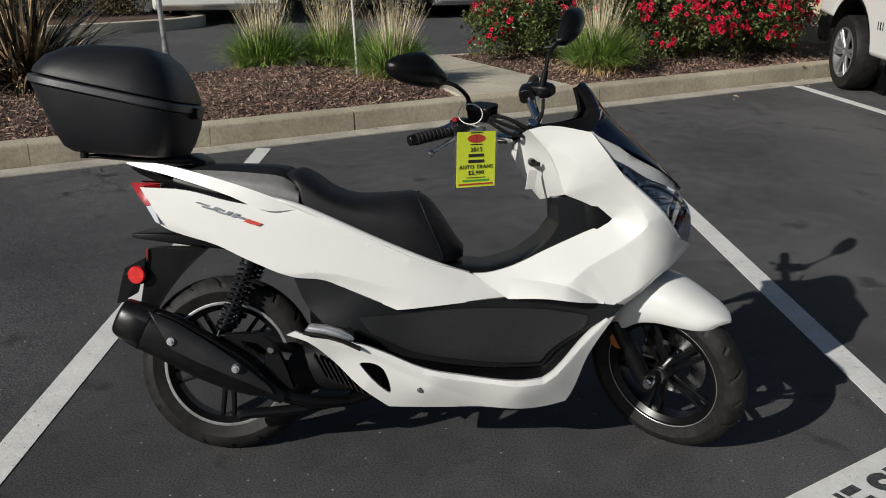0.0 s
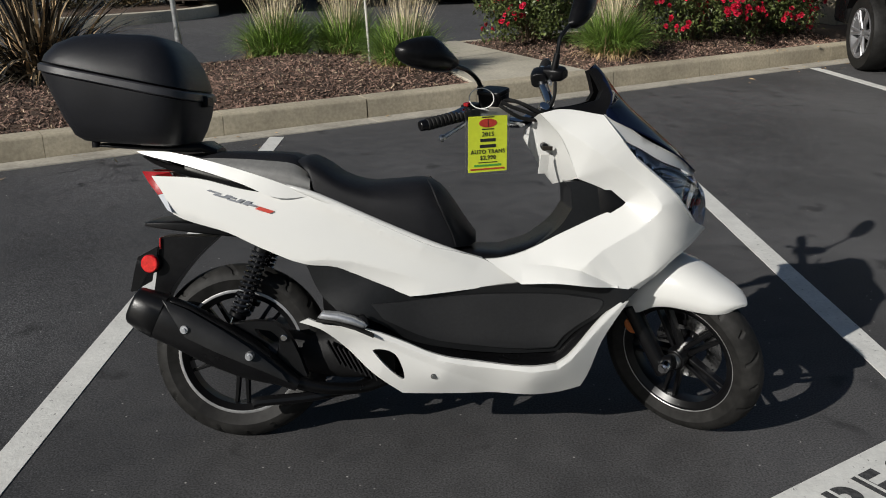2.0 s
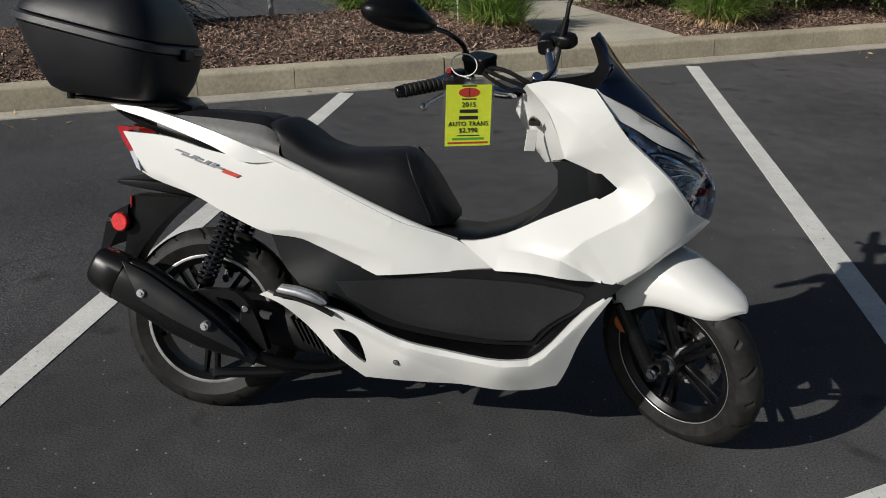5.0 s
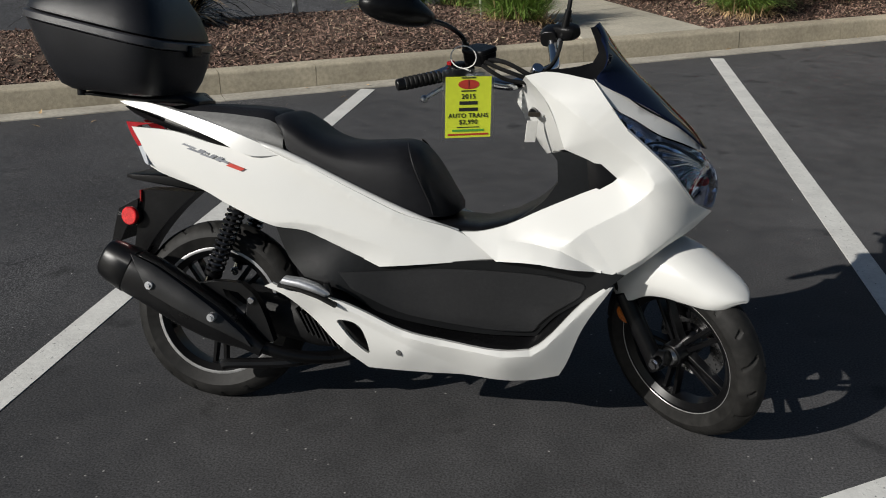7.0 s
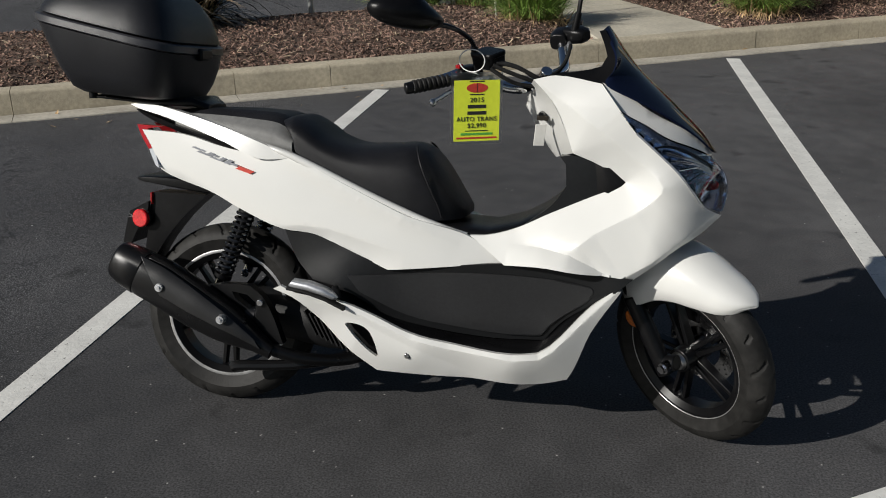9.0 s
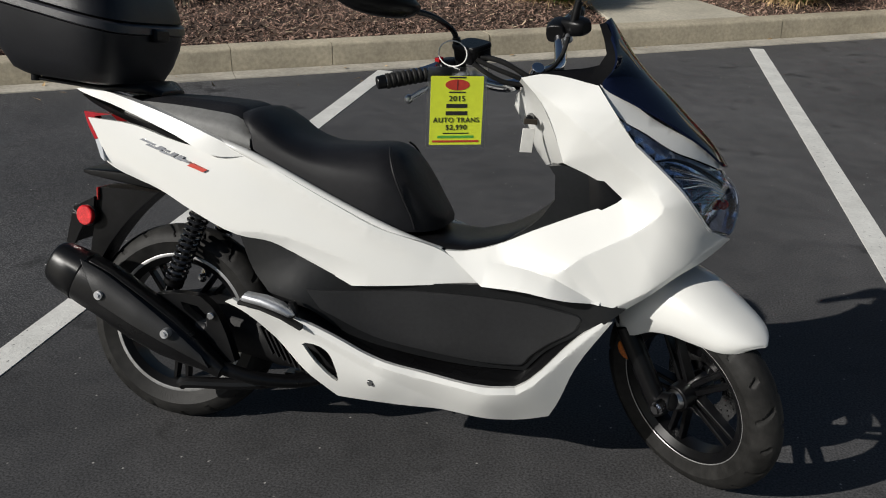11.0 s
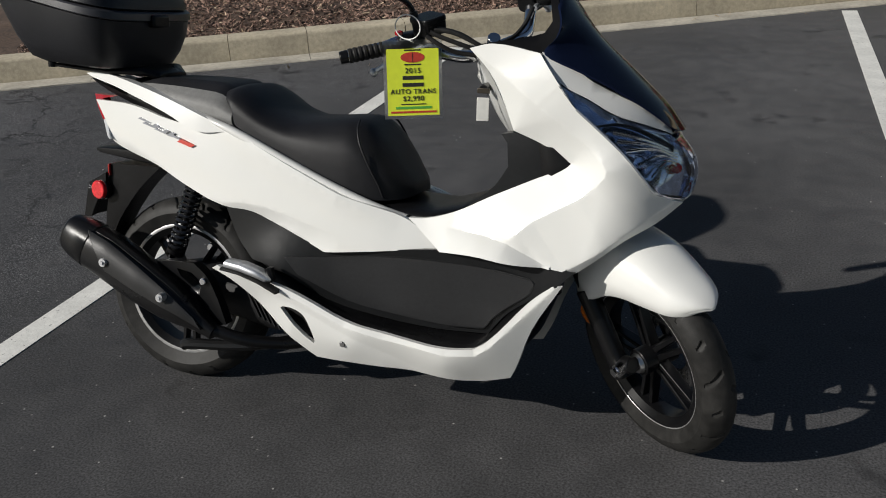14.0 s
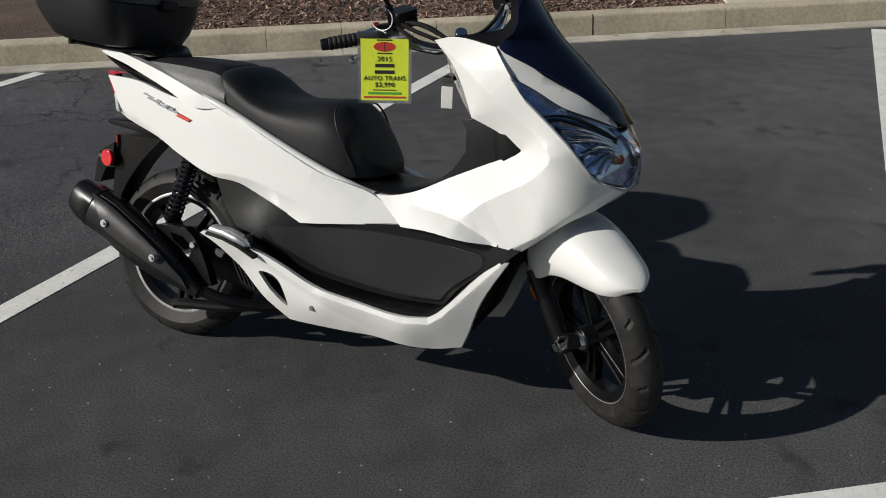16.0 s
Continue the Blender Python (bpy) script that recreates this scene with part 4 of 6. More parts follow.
def muffler():
    bm = bmesh.new()
    a, b = Vector((-0.255, -0.195, 0.425)), Vector((0.17, -0.205, 0.225))
    d = (b - a).normalized()
    up = Vector((0, 1, 0)).cross(d) * -1
    # along the axis: offset upwards, half height, half width
    prof = [(0.0, -0.012, 0.050, 0.042), (0.03, -0.010, 0.061, 0.051), (0.08, -0.008, 0.065, 0.054), (0.134, -0.006, 0.067, 0.055), (0.25, -0.012, 0.065, 0.053), (0.343, -0.014, 0.057, 0.047), (0.403, -0.016, 0.043, 0.038), (0.45, -0.018, 0.028, 0.029), (0.50, -0.022, 0.019, 0.022)]

    def shell(s, turn, off):
        """A point on the muffler's skin: turn 0 faces outwards, 90 degrees upwards."""
        k = max(0, min(len(prof) - 2, sum(1 for p in prof if p[0] <= s) - 1))
        f = (s - prof[k][0]) / (prof[k + 1][0] - prof[k][0])
        c, h, w = (prof[k][i] + (prof[k + 1][i] - prof[k][i]) * f for i in (1, 2, 3))
        ct, st = math.cos(turn), math.sin(turn)
        return a + d * s + up * (c + (h + off) * math.copysign(abs(st) ** (2 / 2.4), st)) - Vector((0, 1, 0)) * (w + off) * abs(ct) ** (2 / 2.4)

    loft(bm, [ring(a + d * s + up * c, (0, w, 0), up * h, 28, 2.4) for s, c, h, w in prof])
    tube(bm, [a + d * 0.48 - up * 0.02, (0.27, -0.17, 0.17), (0.38, -0.11, 0.16), (0.5, -0.06, 0.2)], 0.018, 10)
    body = part("muffler", bm, METAL_BLACK, scooter, "matt black exhaust muffler", angle=40)

    def patch(lo, hi, start, end, off, thick):
        """A raised plate on the skin between two turns, with slanting ends."""
        bm = bmesh.new()
        layers = []
        for o in (off, off - thick):
            layers.append([[bm.verts.new(shell(start(q) + (end(q) - start(q)) * i / 22, radians(lo(i / 22) + (hi(i / 22) - lo(i / 22)) * q), o)) for q in [j / 8 for j in range(9)]] for i in range(23)])
        A, B = layers
        for M in (A, B):
            for p, q in zip(M, M[1:]):
                for j in range(8):
                    bm.faces.new((p[j], p[j + 1], q[j + 1], q[j]))
        for i in range(22):
            for j in (0, 8):
                bm.faces.new((A[i][j], A[i + 1][j], B[i + 1][j], B[i][j]))
        for i in (0, 22):
            for j in range(8):
                bm.faces.new((A[i][j], A[i][j + 1], B[i][j + 1], B[i][j]))
        return bm

    part("heat_shield", patch(lambda f: -4 + 6 * f, lambda f: 52 - 26 * f * f, lambda q: 0.160 - 0.105 * q ** 0.7, lambda q: 0.475 - 0.030 * q, 0.009, 0.010), SHIELD, body, "dark grey heat shield", angle=30, bevel=0.0015)
    part("top_cover", patch(lambda f: 62 - 8 * f, lambda f: 120, lambda q: 0.075, lambda q: 0.40, 0.004, 0.004), METAL_BLACK, body, "black upper cover of the muffler", angle=30, bevel=0.0015)
    for p in ((-0.117, 0.367), (0.062, 0.290)):
        sc = bmesh.new()
        cyl(sc, (p[0], -0.245, p[1]), (p[0], -0.268, p[1]), 0.0135, 0.011, 20)
        cyl(sc, (p[0], -0.245, p[1]), (p[0], -0.273, p[1]), 0.006, n=6)
        part("screw", sc, SATIN, body)
    arm = panel_mesh([(x, -0.186, z) for x, z in HANGER], thick=0.03, step=0.04, holes=[HANGER_WINDOW])
    part("hanger_plate", arm, METAL_BLACK, body, "black exhaust hanger plate with a window", bevel=0.005)
    bolt = bmesh.new()
    cyl(bolt, (0.147, -0.180, 0.326), (0.147, -0.196, 0.326), 0.010, n=16)
    part("hanger_bolt", bolt, CHROME, body, bevel=0.002)
    cap = bmesh.new()
    loft(cap, [ring(a + d * (s + 0.01) + up * c, (0, w, 0), up * h, 28, 2.4) for s, c, h, w in ((-0.033, -0.006, 0.046, 0.038), (-0.030, -0.007, 0.0505, 0.0425), (-0.022, -0.009, 0.0545, 0.0465), (0.010, -0.010, 0.0615, 0.052), (0.055, -0.008, 0.0665, 0.0555), (0.060, -0.008, 0.063, 0.052))])
    part("end_cap", cap, METAL_BLACK, body, angle=40)


muffler()


def shock(s):
    a, b = Vector((-0.018, s * 0.10, 0.340)), Vector((0.075, s * 0.10, 0.575))
    d = (b - a).normalized()
    bm = bmesh.new()
    cyl(bm, a, a + d * 0.10, 0.013, n=14)
    cyl(bm, a + d * 0.05, b, 0.009, n=14)
    cyl(bm, a + d * 0.030, a + d * 0.045, 0.026, n=20)
    cyl(bm, b - d * 0.012, b, 0.024, n=20)
    body = part("shock_absorber", bm, METAL_BLACK, scooter, "rear shock absorber")
    lo = bmesh.new()
    cyl(lo, a + d * 0.004, a + d * 0.032, 0.0155, n=16)
    cyl(lo, a - Vector((0, 0.02, 0)), a + Vector((0, 0.02, 0)), 0.013, n=16)
    part("lower_mount", lo, CHROME, body, "bright lower shock mount", bevel=0.002)
    sp = bmesh.new()
    n, pts = 12, []
    side = d.orthogonal().normalized()
    up = d.cross(side)
    for i in range(n * 14 + 1):
        f = i / (n * 14)
        ang = 2 * math.pi * n * f
        pts.append(a + d * (0.045 + 0.197 * f) + (side * math.cos(ang) + up * math.sin(ang)) * 0.0235)
    tube(sp, pts, 0.0046, 6, 1)
    part("spring", sp, GLOSS, body, "black coil spring")


shock(-1)
shock(1)
en = bmesh.new()
loft(en, [ring((-0.06, -0.02, 0.26), (0, 0.085, 0), (0, 0, 0.055), 16, 3), ring((0.08, 0.0, 0.27), (0, 0.10, 0), (0, 0, 0.07), 16, 3), ring((0.20, 0.0, 0.25), (0, 0.11, 0), (0, 0, 0.065), 16, 3), ring((0.30, 0, 0.26), (0, 0.135, 0), (0, 0, 0.09), 16, 3), ring((0.46, 0, 0.26), (0, 0.135, 0), (0, 0, 0.09), 16, 3)])
engine = part("engine_unit", en, MATT_METAL, scooter, "black engine and swingarm unit", angle=50)
for i in range(8):
    fn = bmesh.new()
    x = 0.285 + i * 0.0155
    box(fn, 0, 0, 0, 0.005, 0.03, 0.078, pose(x, -0.152, 0.272 - (x - 0.285) * 0.42, 0, -28, 0))
    part("radiator_slat", fn, MATT_METAL, engine, bevel=0.001)
pg = bmesh.new()
loft(pg, [ring((x, -0.246, z), (0, w, 0), (0.004, 0, h), 16, 2.6) for x, z, w, h in ((0.258, 0.404, 0.012, 0.005), (0.264, 0.406, 0.020, 0.011), (0.31, 0.401, 0.023, 0.0125), (0.352, 0.390, 0.022, 0.0115), (0.382, 0.377, 0.018, 0.009), (0.390, 0.373, 0.010, 0.004))])
pf = part("pillion_footrest", pg, SATIN, scooter, "folded bright metal pillion footrest", angle=50)
pg = bmesh.new()
loft(pg, [ring((x, -0.236, z), (0, 0.030, 0), (0, 0, 0.005), 12, 3) for x, z in ((0.252, 0.391), (0.30, 0.386), (0.36, 0.368), (0.41, 0.346))])
part("footrest_pad", pg, RUBBER, pf, "black rubber pad under the footrest", angle=50)
pg = bmesh.new()
loft(pg, [ring((x, y, z), (a, 0, 0), (0, 0.012, 0), 12, 3.5) for x, y, z, a in ((0.376, -0.226, 0.400, 0.006), (0.378, -0.232, 0.396, 0.009), (0.382, -0.238, 0.386, 0.012), (0.386, -0.240, 0.374, 0.012))])
part("footrest_hinge", pg, PLASTIC, pf)
st = bmesh.new()
tube(st, [(0.42, 0.10, 0.17), (0.33, 0.16, 0.09), (0.22, 0.215, 0.048)], 0.011, 8)
box(st, 0.215, 0.215, 0.046, 0.05, 0.045, 0.008)
part("side_stand", st, METAL_BLACK, scooter)
st = bmesh.new()
tube(st, [(0.045, -0.152, 0.118), (0.07, -0.15, 0.125), (0.22, -0.13, 0.135), (0.36, -0.10, 0.16), (0.38, 0, 0.17), (0.36, 0.10, 0.16), (0.22, 0.13, 0.135), (0.07, 0.15, 0.125), (0.045, 0.152, 0.118)], 0.0155, 10)
part("centre_stand", st, METAL_BLACK, scooter, "folded centre stand")

# nose: lamp, trim strip, screen
lampo = [*[(x, front_sheet(x, z) - 0.003, z) for x, z in ((1.099, 0.889), (1.140, 0.840), (1.198, 0.791), (1.251, 0.743), (1.293, 0.691), (1.322, 0.656))], (1.371, -0.038, 0.634), (1.384, -0.018, 0.681),
         (1.374, -0.035, 0.732), (1.333, -0.071, 0.780), (1.279, -0.121, 0.802), (1.220, -0.159, 0.823), (1.160, -0.181, 0.857)]
panel_pair("headlight", lampo, CLEAR, scooter, extra=[(1.299, -0.136, 0.737), (1.220, -0.176, 0.790)], label="clear swept-back headlight lens", thick=0.004)
panel_pair("lamp_bowl", [(x - 0.008 if x > 1.2 else x, y + 0.016, z) for x, y, z in lampo], LAMP_BOWL, scooter, extra=[(1.288, -0.078, 0.738), (1.209, -0.139, 0.792)], label="dark mirrored lamp housing, tinted blue for the sky", thick=0.006)
lens = spline_surface([*lampo, (1.299, -0.136, 0.737), (1.220, -0.176, 0.790)])
for s in (-1, 1):
    for k, (x, z) in enumerate(((1.218, 0.790), (1.230, 0.772), (1.250, 0.752), (1.276, 0.722), (1.304, 0.694), (1.328, 0.678))):      # bright blades that fan out from the bulb
        fb = bmesh.new()
        ends = [(x, z), ((x + 1.348) / 2, (z + 0.742) / 2 + 0.006), (1.348, 0.742 - 0.006 * k)]
        loft(fb, [ring((px, -s * (lens(px, pz) + 0.009), pz), (0.0006, 0, 0.0035 * q), (0, 0.006, 0), 8, 3) for (px, py, pz), q in zip(smooth_line([(px, 0, pz) for px, pz in ends], 5), [1.4 - 0.09 * i for i in range(11)])])
        part("reflector_blade", fb, CHROME, scooter, "bright blade of the headlight's reflector")
    br = bmesh.new()
    brow = [(1.180, 0.803), (1.222, 0.806), (1.262, 0.795), (1.305, 0.772), (1.338, 0.748)]
    loft(br, [ring((px, -s * (lens(px, pz) + 0.008), pz), (0, 0, q), (0, 0.007, 0), 8, 3) for (px, py, pz), q in zip(smooth_line([(px, 0, pz) for px, pz in brow], 4), [0.002 + 0.0004 * i for i in range(17)])])
    part("lamp_brow", br, PLASTIC, scooter, "black divider inside the headlight")
    rim = bmesh.new()
    tube(rim, [(px, -s * (py - 0.001), pz) for px, py, pz in lampo[1:8]], 0.0028, 8)
    part("lens_edge", rim, CLEAR_EDGE, scooter, "bright edge of the headlight lens")
    am = bmesh.new()
    bmesh.ops.create_uvsphere(am, u_segments=16, v_segments=10, radius=0.013, matrix=Matrix.Translation((1.345, s * 0.062, 0.705)))
    part("indicator_bulb", am, REFLECTOR, scooter, "red-orange indicator bulb behind the lens")


def bridge_mesh(side, depth=0.012):
    """A strip across the middle that joins the two mirrored halves along these edge points."""
    bm = bmesh.new()
    rings = []
    for x, y, z in smooth_line(side, 4):
        k = [(x + 0.006 * (1 - g * g), y * g, z) for g in (-1, -0.5, 0, 0.5, 1)]
        rings.append(k + [(px - depth, py, pz) for px, py, pz in k[::-1]])
    loft(bm, rings)
    return bm


part("lamp_bridge", bridge_mesh(lampo[6:10]), LAMP_BOWL, scooter, "dark lens bridge at the nose", angle=60)
part("nose_keel", bridge_mesh([(1.369, 0.036, 0.632), (1.319, 0.037, 0.587), (1.262, 0.120, 0.552), (1.196, 0.180, 0.500)]), PEARL, scooter, "white underside of the nose", angle=60)
panel_pair("silver_trim", [(1.051, -0.183, 0.960), (1.099, -0.192, 0.894), (1.160, -0.182, 0.861), (1.220, -0.161, 0.827), (1.279, -0.122, 0.806), (1.333, -0.074, 0.784), (1.320, -0.071, 0.812), (1.269, -0.112, 0.844), (1.17, -0.150, 0.893), (1.100, -0.177, 0.940)],
           PEARL, scooter, label="pearl white trim strip over the headlight", thick=0.01)


def screen_mesh():
    rows = [((1.353, 0.788), (1.337, 0.078, 0.796)), ((1.314, 0.838), (1.287, 0.112, 0.837)), ((1.258, 0.890), (1.212, 0.150, 0.884)), ((1.206, 0.937), (1.140, 0.173, 0.920)), ((1.155, 0.982), (1.063, 0.188, 0.957)),
            ((1.118, 1.022), (1.077, 0.155, 0.991)), ((1.092, 1.056), (1.081, 0.135, 1.019)), ((1.068, 1.088), (1.068, 0.105, 1.054)), ((1.052, 1.108), (1.040, 0.050, 1.092))]
    bm = bmesh.new()
    o = [[Vector((cx + (ex - cx) * g * g, ey * g, cz + (ez - cz) * g * g)) for g in [-1 + i / 8 for i in range(17)]] for (cx, cz), (ex, ey, ez) in rows]
    cols = [smooth_line([r[j] for r in o], 4) for j in range(17)]
    o = [[c[i] for c in cols] for i in range(len(cols[0]))]
    A = [[bm.verts.new(p) for p in r] for r in o]
    B = [[bm.verts.new(p + Vector((-0.004, 0, -0.003))) for p in r] for r in o]
    for M in (A, B):
        for a, b in zip(M, M[1:]):
            for j in range(16):
                bm.faces.new((a[j], a[j + 1], b[j + 1], b[j]))
    for i in range(len(A) - 1):
        for j in (0, 16):
            bm.faces.new((A[i][j], A[i + 1][j], B[i + 1][j], B[i][j]))
    for i in (0, len(A) - 1):
        for j in range(16):
            bm.faces.new((A[i][j], A[i][j + 1], B[i][j + 1], B[i][j]))
    return bm


part("windscreen", screen_mesh(), SCREEN, scooter, "small dark smoked windscreen", angle=60)
panel_pair("dash_hood", [(0.883, -0.150, 0.968), (0.916, -0.142, 0.975), (1.009, -0.140, 0.990), (1.043, -0.135, 1.000), (1.056, -0.120, 1.025), (1.046, -0.100, 1.055), (1.030, -0.062, 1.090), (1.044, -0.054, 1.094), (1.068, -0.103, 1.054), (1.078, -0.132, 1.019), (1.075, -0.152, 0.991), (1.062, -0.180, 0.957), (1.0, -0.168, 0.964), (0.94, -0.160, 0.967)], HOOD, scooter,
           label="black dashboard hood", thick=0.07)
dk = bmesh.new()
loft(dk, [ring((0.905, 0, 0.945), (0, 0.13, 0), (0, 0, 0.025), 16, 3), ring((1.0, 0, 0.95), (0, 0.155, 0), (0, 0, 0.03), 16, 3), ring((1.09, 0, 0.94), (0, 0.14, 0), (0, 0, 0.04), 16, 3)])
part("dashboard", dk, PLASTIC, scooter, angle=50)


# handlebar, turned with the fork
def handlebar():
    bm = bmesh.new()
    half = [(0.712, 0.335, 1.012), (0.748, 0.25, 1.013), (0.770, 0.200, 1.018), (0.792, 0.172, 0.997), (0.832, 0.132, 0.974), (0.866, 0.09, 0.957), (0.876, 0.04, 0.957)]
    tube(bm, [(x, -y, z) for x, y, z in half] + [(0.880, 0, 0.958)] + half[::-1], 0.0155, 14)
    cyl(bm, (0.915, 0, 0.88), (0.876, 0, 0.962), 0.022, 0.018, 18)
    hb = part("handlebar", bm, CHROME, scooter, "chromed handlebar turned to one side", m=STEER)
    for s in (-1, 1):
        g = bmesh.new()
        a, b = Vector((0.715, s * 0.328, 1.012)), Vector((0.766, s * 0.213, 1.010))
        d = (b - a).normalized()
        e1 = d.orthogonal().normalized()
        loft(g, [ring(a + d * q, e1 * r, d.cross(e1) * r, 18) for i in range(10) for q, r in ((i * 0.0128, 0.0165), (i * 0.0128 + 0.001, 0.0180), (i * 0.0128 + 0.008, 0.0180), (i * 0.0128 + 0.009, 0.0165))])
        part("grip", g, RUBBER, hb, "black rubber grip", bevel=0.001)
        e = bmesh.new()
        cyl(e, a - d * 0.022, a, 0.015, 0.0165, n=18)
        part("bar_end", e, METAL_BLACK, hb, bevel=0.003)
        h = bmesh.new()
        loft(h, [ring(b + d * q, d.cross(Vector((0, 0, 1))) * w, (0, 0, ht), 14, 3.2) for q, w, ht in ((-0.002, 0.022, 0.022), (0.004, 0.029, 0.029), (0.040, 0.030, 0.028), (0.062, 0.024, 0.022))])
        part("switch_housing", h, PLASTIC, hb, "black switch housing", angle=40, bevel=0.003)
        tank = bmesh.new()
        if s < 0:
            loft(tank, [ring((b.x + 0.070, b.y + 0.052, b.z + q), (0.040 * k, 0, 0), (0, 0.031 * k, 0), 24, 5) for q, k in ((0.024, 0.86), (0.030, 0.96), (0.054, 1.0), (0.056, 1.05), (0.064, 1.05), (0.067, 0.98))])
        else:
            loft(tank, [ring((b.x + 0.022 + q, b.y - 0.010, b.z + 0.012), (0, 0.030 * k, 0), (0, 0, 0.024 * k), 20, 3.4) for q, k in ((0.0, 0.6), (0.008, 0.95), (0.035, 1.0), (0.062, 0.85), (0.072, 0.55))])
        part("brake_reservoir" if s < 0 else "switch_block", tank, PLASTIC, hb, "black brake fluid reservoir" if s < 0 else "black switch block", angle=40)
        lv = bmesh.new()
        pts = [(0.835, -0.152, 1.004), (0.815, -0.179, 1.003), (0.775, -0.223, 0.988), (0.725, -0.277, 0.955)]
        tube(lv, [(x, -s * y, z) for x, y, z in pts], 0.0065, 8)
        bmesh.ops.create_uvsphere(lv, u_segments=12, v_segments=8, radius=0.011, matrix=Matrix.Translation((pts[3][0], -s * pts[3][1], pts[3][2])))
        part("brake_lever", lv, SATIN, hb, "bare metal brake lever")
        ms = bmesh.new()
        if s < 0:
            line = [(0.812, -0.178, 1.02), (0.805, -0.179, 1.089), (0.802, -0.194, 1.118), (0.803, -0.235, 1.151), (0.798, -0.280, 1.175)]
            c, out = Vector((0.771, -0.358, 1.220)), Vector((-0.060, -0.179, 0.076)).normalized()
        else:
            line = [(0.825, 0.184, 1.02), (0.837, 0.202, 1.087), (0.839, 0.217, 1.128), (0.844, 0.246, 1.150), (0.846, 0.275, 1.160)]
            c, out = Vector((0.835, 0.360, 1.192)), Vector((-0.037, 0.210, 0.062)).normalized()
        tube(ms, line, 0.0065, 8)
        cyl(ms, Vector(line[0]) - Vector((0, 0, 0.005)), line[1], 0.013, 0.0095, 14)
        stalk = part("mirror_stalk", ms, METAL_BLACK, hb)
        mh = bmesh.new()
        upv = Vector((0.05, 0, 1))
        upv = (upv - out * upv.dot(out)).normalized()
        fw = out.cross(upv).normalized()
        if fw.x < 0:
            fw = -fw
        rr = []
        for q, k in ((-0.012, 0.86), (-0.006, 1.0), (0.012, 0.98), (0.028, 0.80), (0.040, 0.5), (0.045, 0.2)):
            rr.append([p for p in ring(c + fw * q, out * 0.102 * k, upv * 0.054 * k, 28, 2.3)])
        for r in rr:                                     # narrower towards the stalk
            for p in r:
                f, h = (p - c).dot(out) / 0.102, (p - c).dot(upv)
                k = 1 - 0.42 * max(0, f) - 0.85 * max(0, -f - 0.1) if h > 0 else 0.72
                p += upv * (h * k - h)
        loft(mh, rr)
        head = part("mirror_shell", mh, PLASTIC, stalk, "black mirror shell", angle=50)
    return hb


bars = handlebar()


# top case
def top_case():
    # horizontal rings: z, rear x, front x, half width at the rear and at the front
    def ring_h(z, xr, xf, wr, wf, dz=0.0):
        pts = []
        n = 40
        for i in range(n):
            t = 2 * math.pi * i / n
            ct, st = math.cos(t), math.sin(t)
            fx = math.copysign(abs(ct) ** (2 / 4.2), ct)
            fy = math.copysign(abs(st) ** (2 / 4.2), st)
            x = (xr + xf) / 2 + (xf - xr) / 2 * fx
            w = wr + (wf - wr) * (fx + 1) / 2
            pts.append(Vector((x, w * fy, z + dz * (x - (xr + xf) / 2))))
        return pts
    base = bmesh.new()
    sl = -0.20
    loft(base, [ring_h(0.879, -0.448, -0.165, 0.11, 0.13, -0.07), ring_h(0.890, -0.468, -0.142, 0.14, 0.16, -0.09), ring_h(0.936, -0.494, -0.126, 0.170, 0.192, -0.13), ring_h(0.996, -0.523, -0.112, 0.19, 0.212, -0.18), ring_h(1.041, -0.543, -0.106, 0.198, 0.218, sl)])
    case = part("top_case", base, CASE, scooter, "black plastic top case on the rear rack", angle=40)
    band = bmesh.new()
    loft(band, [ring_h(1.043, -0.545, -0.104, 0.199, 0.219, sl), ring_h(1.047, -0.551, -0.099, 0.204, 0.223, sl), ring_h(1.064, -0.550, -0.101, 0.203, 0.222, sl), ring_h(1.068, -0.543, -0.107, 0.198, 0.218, sl)])
    part("band", band, CASE_BAND, case, "dark grey band round the case", angle=40)
    lid = bmesh.new()
    loft(lid, [ring_h(1.070, -0.534, -0.113, 0.190, 0.210, sl), ring_h(1.074, -0.540, -0.109, 0.195, 0.215, sl), ring_h(1.080, -0.538, -0.110, 0.193, 0.213, sl), ring_h(1.090, -0.534, -0.112, 0.191, 0.211, sl), ring_h(1.131, -0.505, -0.130, 0.176, 0.194, -0.17), ring_h(1.166, -0.455, -0.160, 0.152, 0.168, -0.12), ring_h(1.186, -0.395, -0.195, 0.12, 0.13, -0.07), ring_h(1.192, -0.34, -0.24, 0.06, 0.07, -0.02)])
    part("lid", lid, CASE, case, "domed black lid", angle=40)
    lk = bmesh.new()
    box(lk, -0.100, 0.0, 1.000, 0.022, 0.07, 0.034)
    part("latch", lk, PLASTIC, case, bevel=0.006)
    for sy in (-1, 1):
        ft = bmesh.new()
        cyl(ft, (-0.405, sy * 0.085, 0.868), (-0.405, sy * 0.085, 0.900), 0.012, n=12)
        part("foot", ft, PLASTIC, case)
    rk = bmesh.new()
    loft(rk, [ring((-0.40, 0, 0.874), (0, 0.09, 0), (0, 0, 0.006), 12, 4), ring((-0.2, 0, 0.864), (0, 0.11, 0), (0, 0, 0.010), 12, 4), ring((-0.10, 0, 0.868), (0, 0.09, 0), (0, 0, 0.016), 12, 4), ring((-0.06, 0, 0.850), (0, 0.06, 0), (0, 0, 0.012), 12, 4)])
    part("rear_rack", rk, PLASTIC, scooter, "black rear luggage rack", angle=50, bevel=0.002)


top_case()

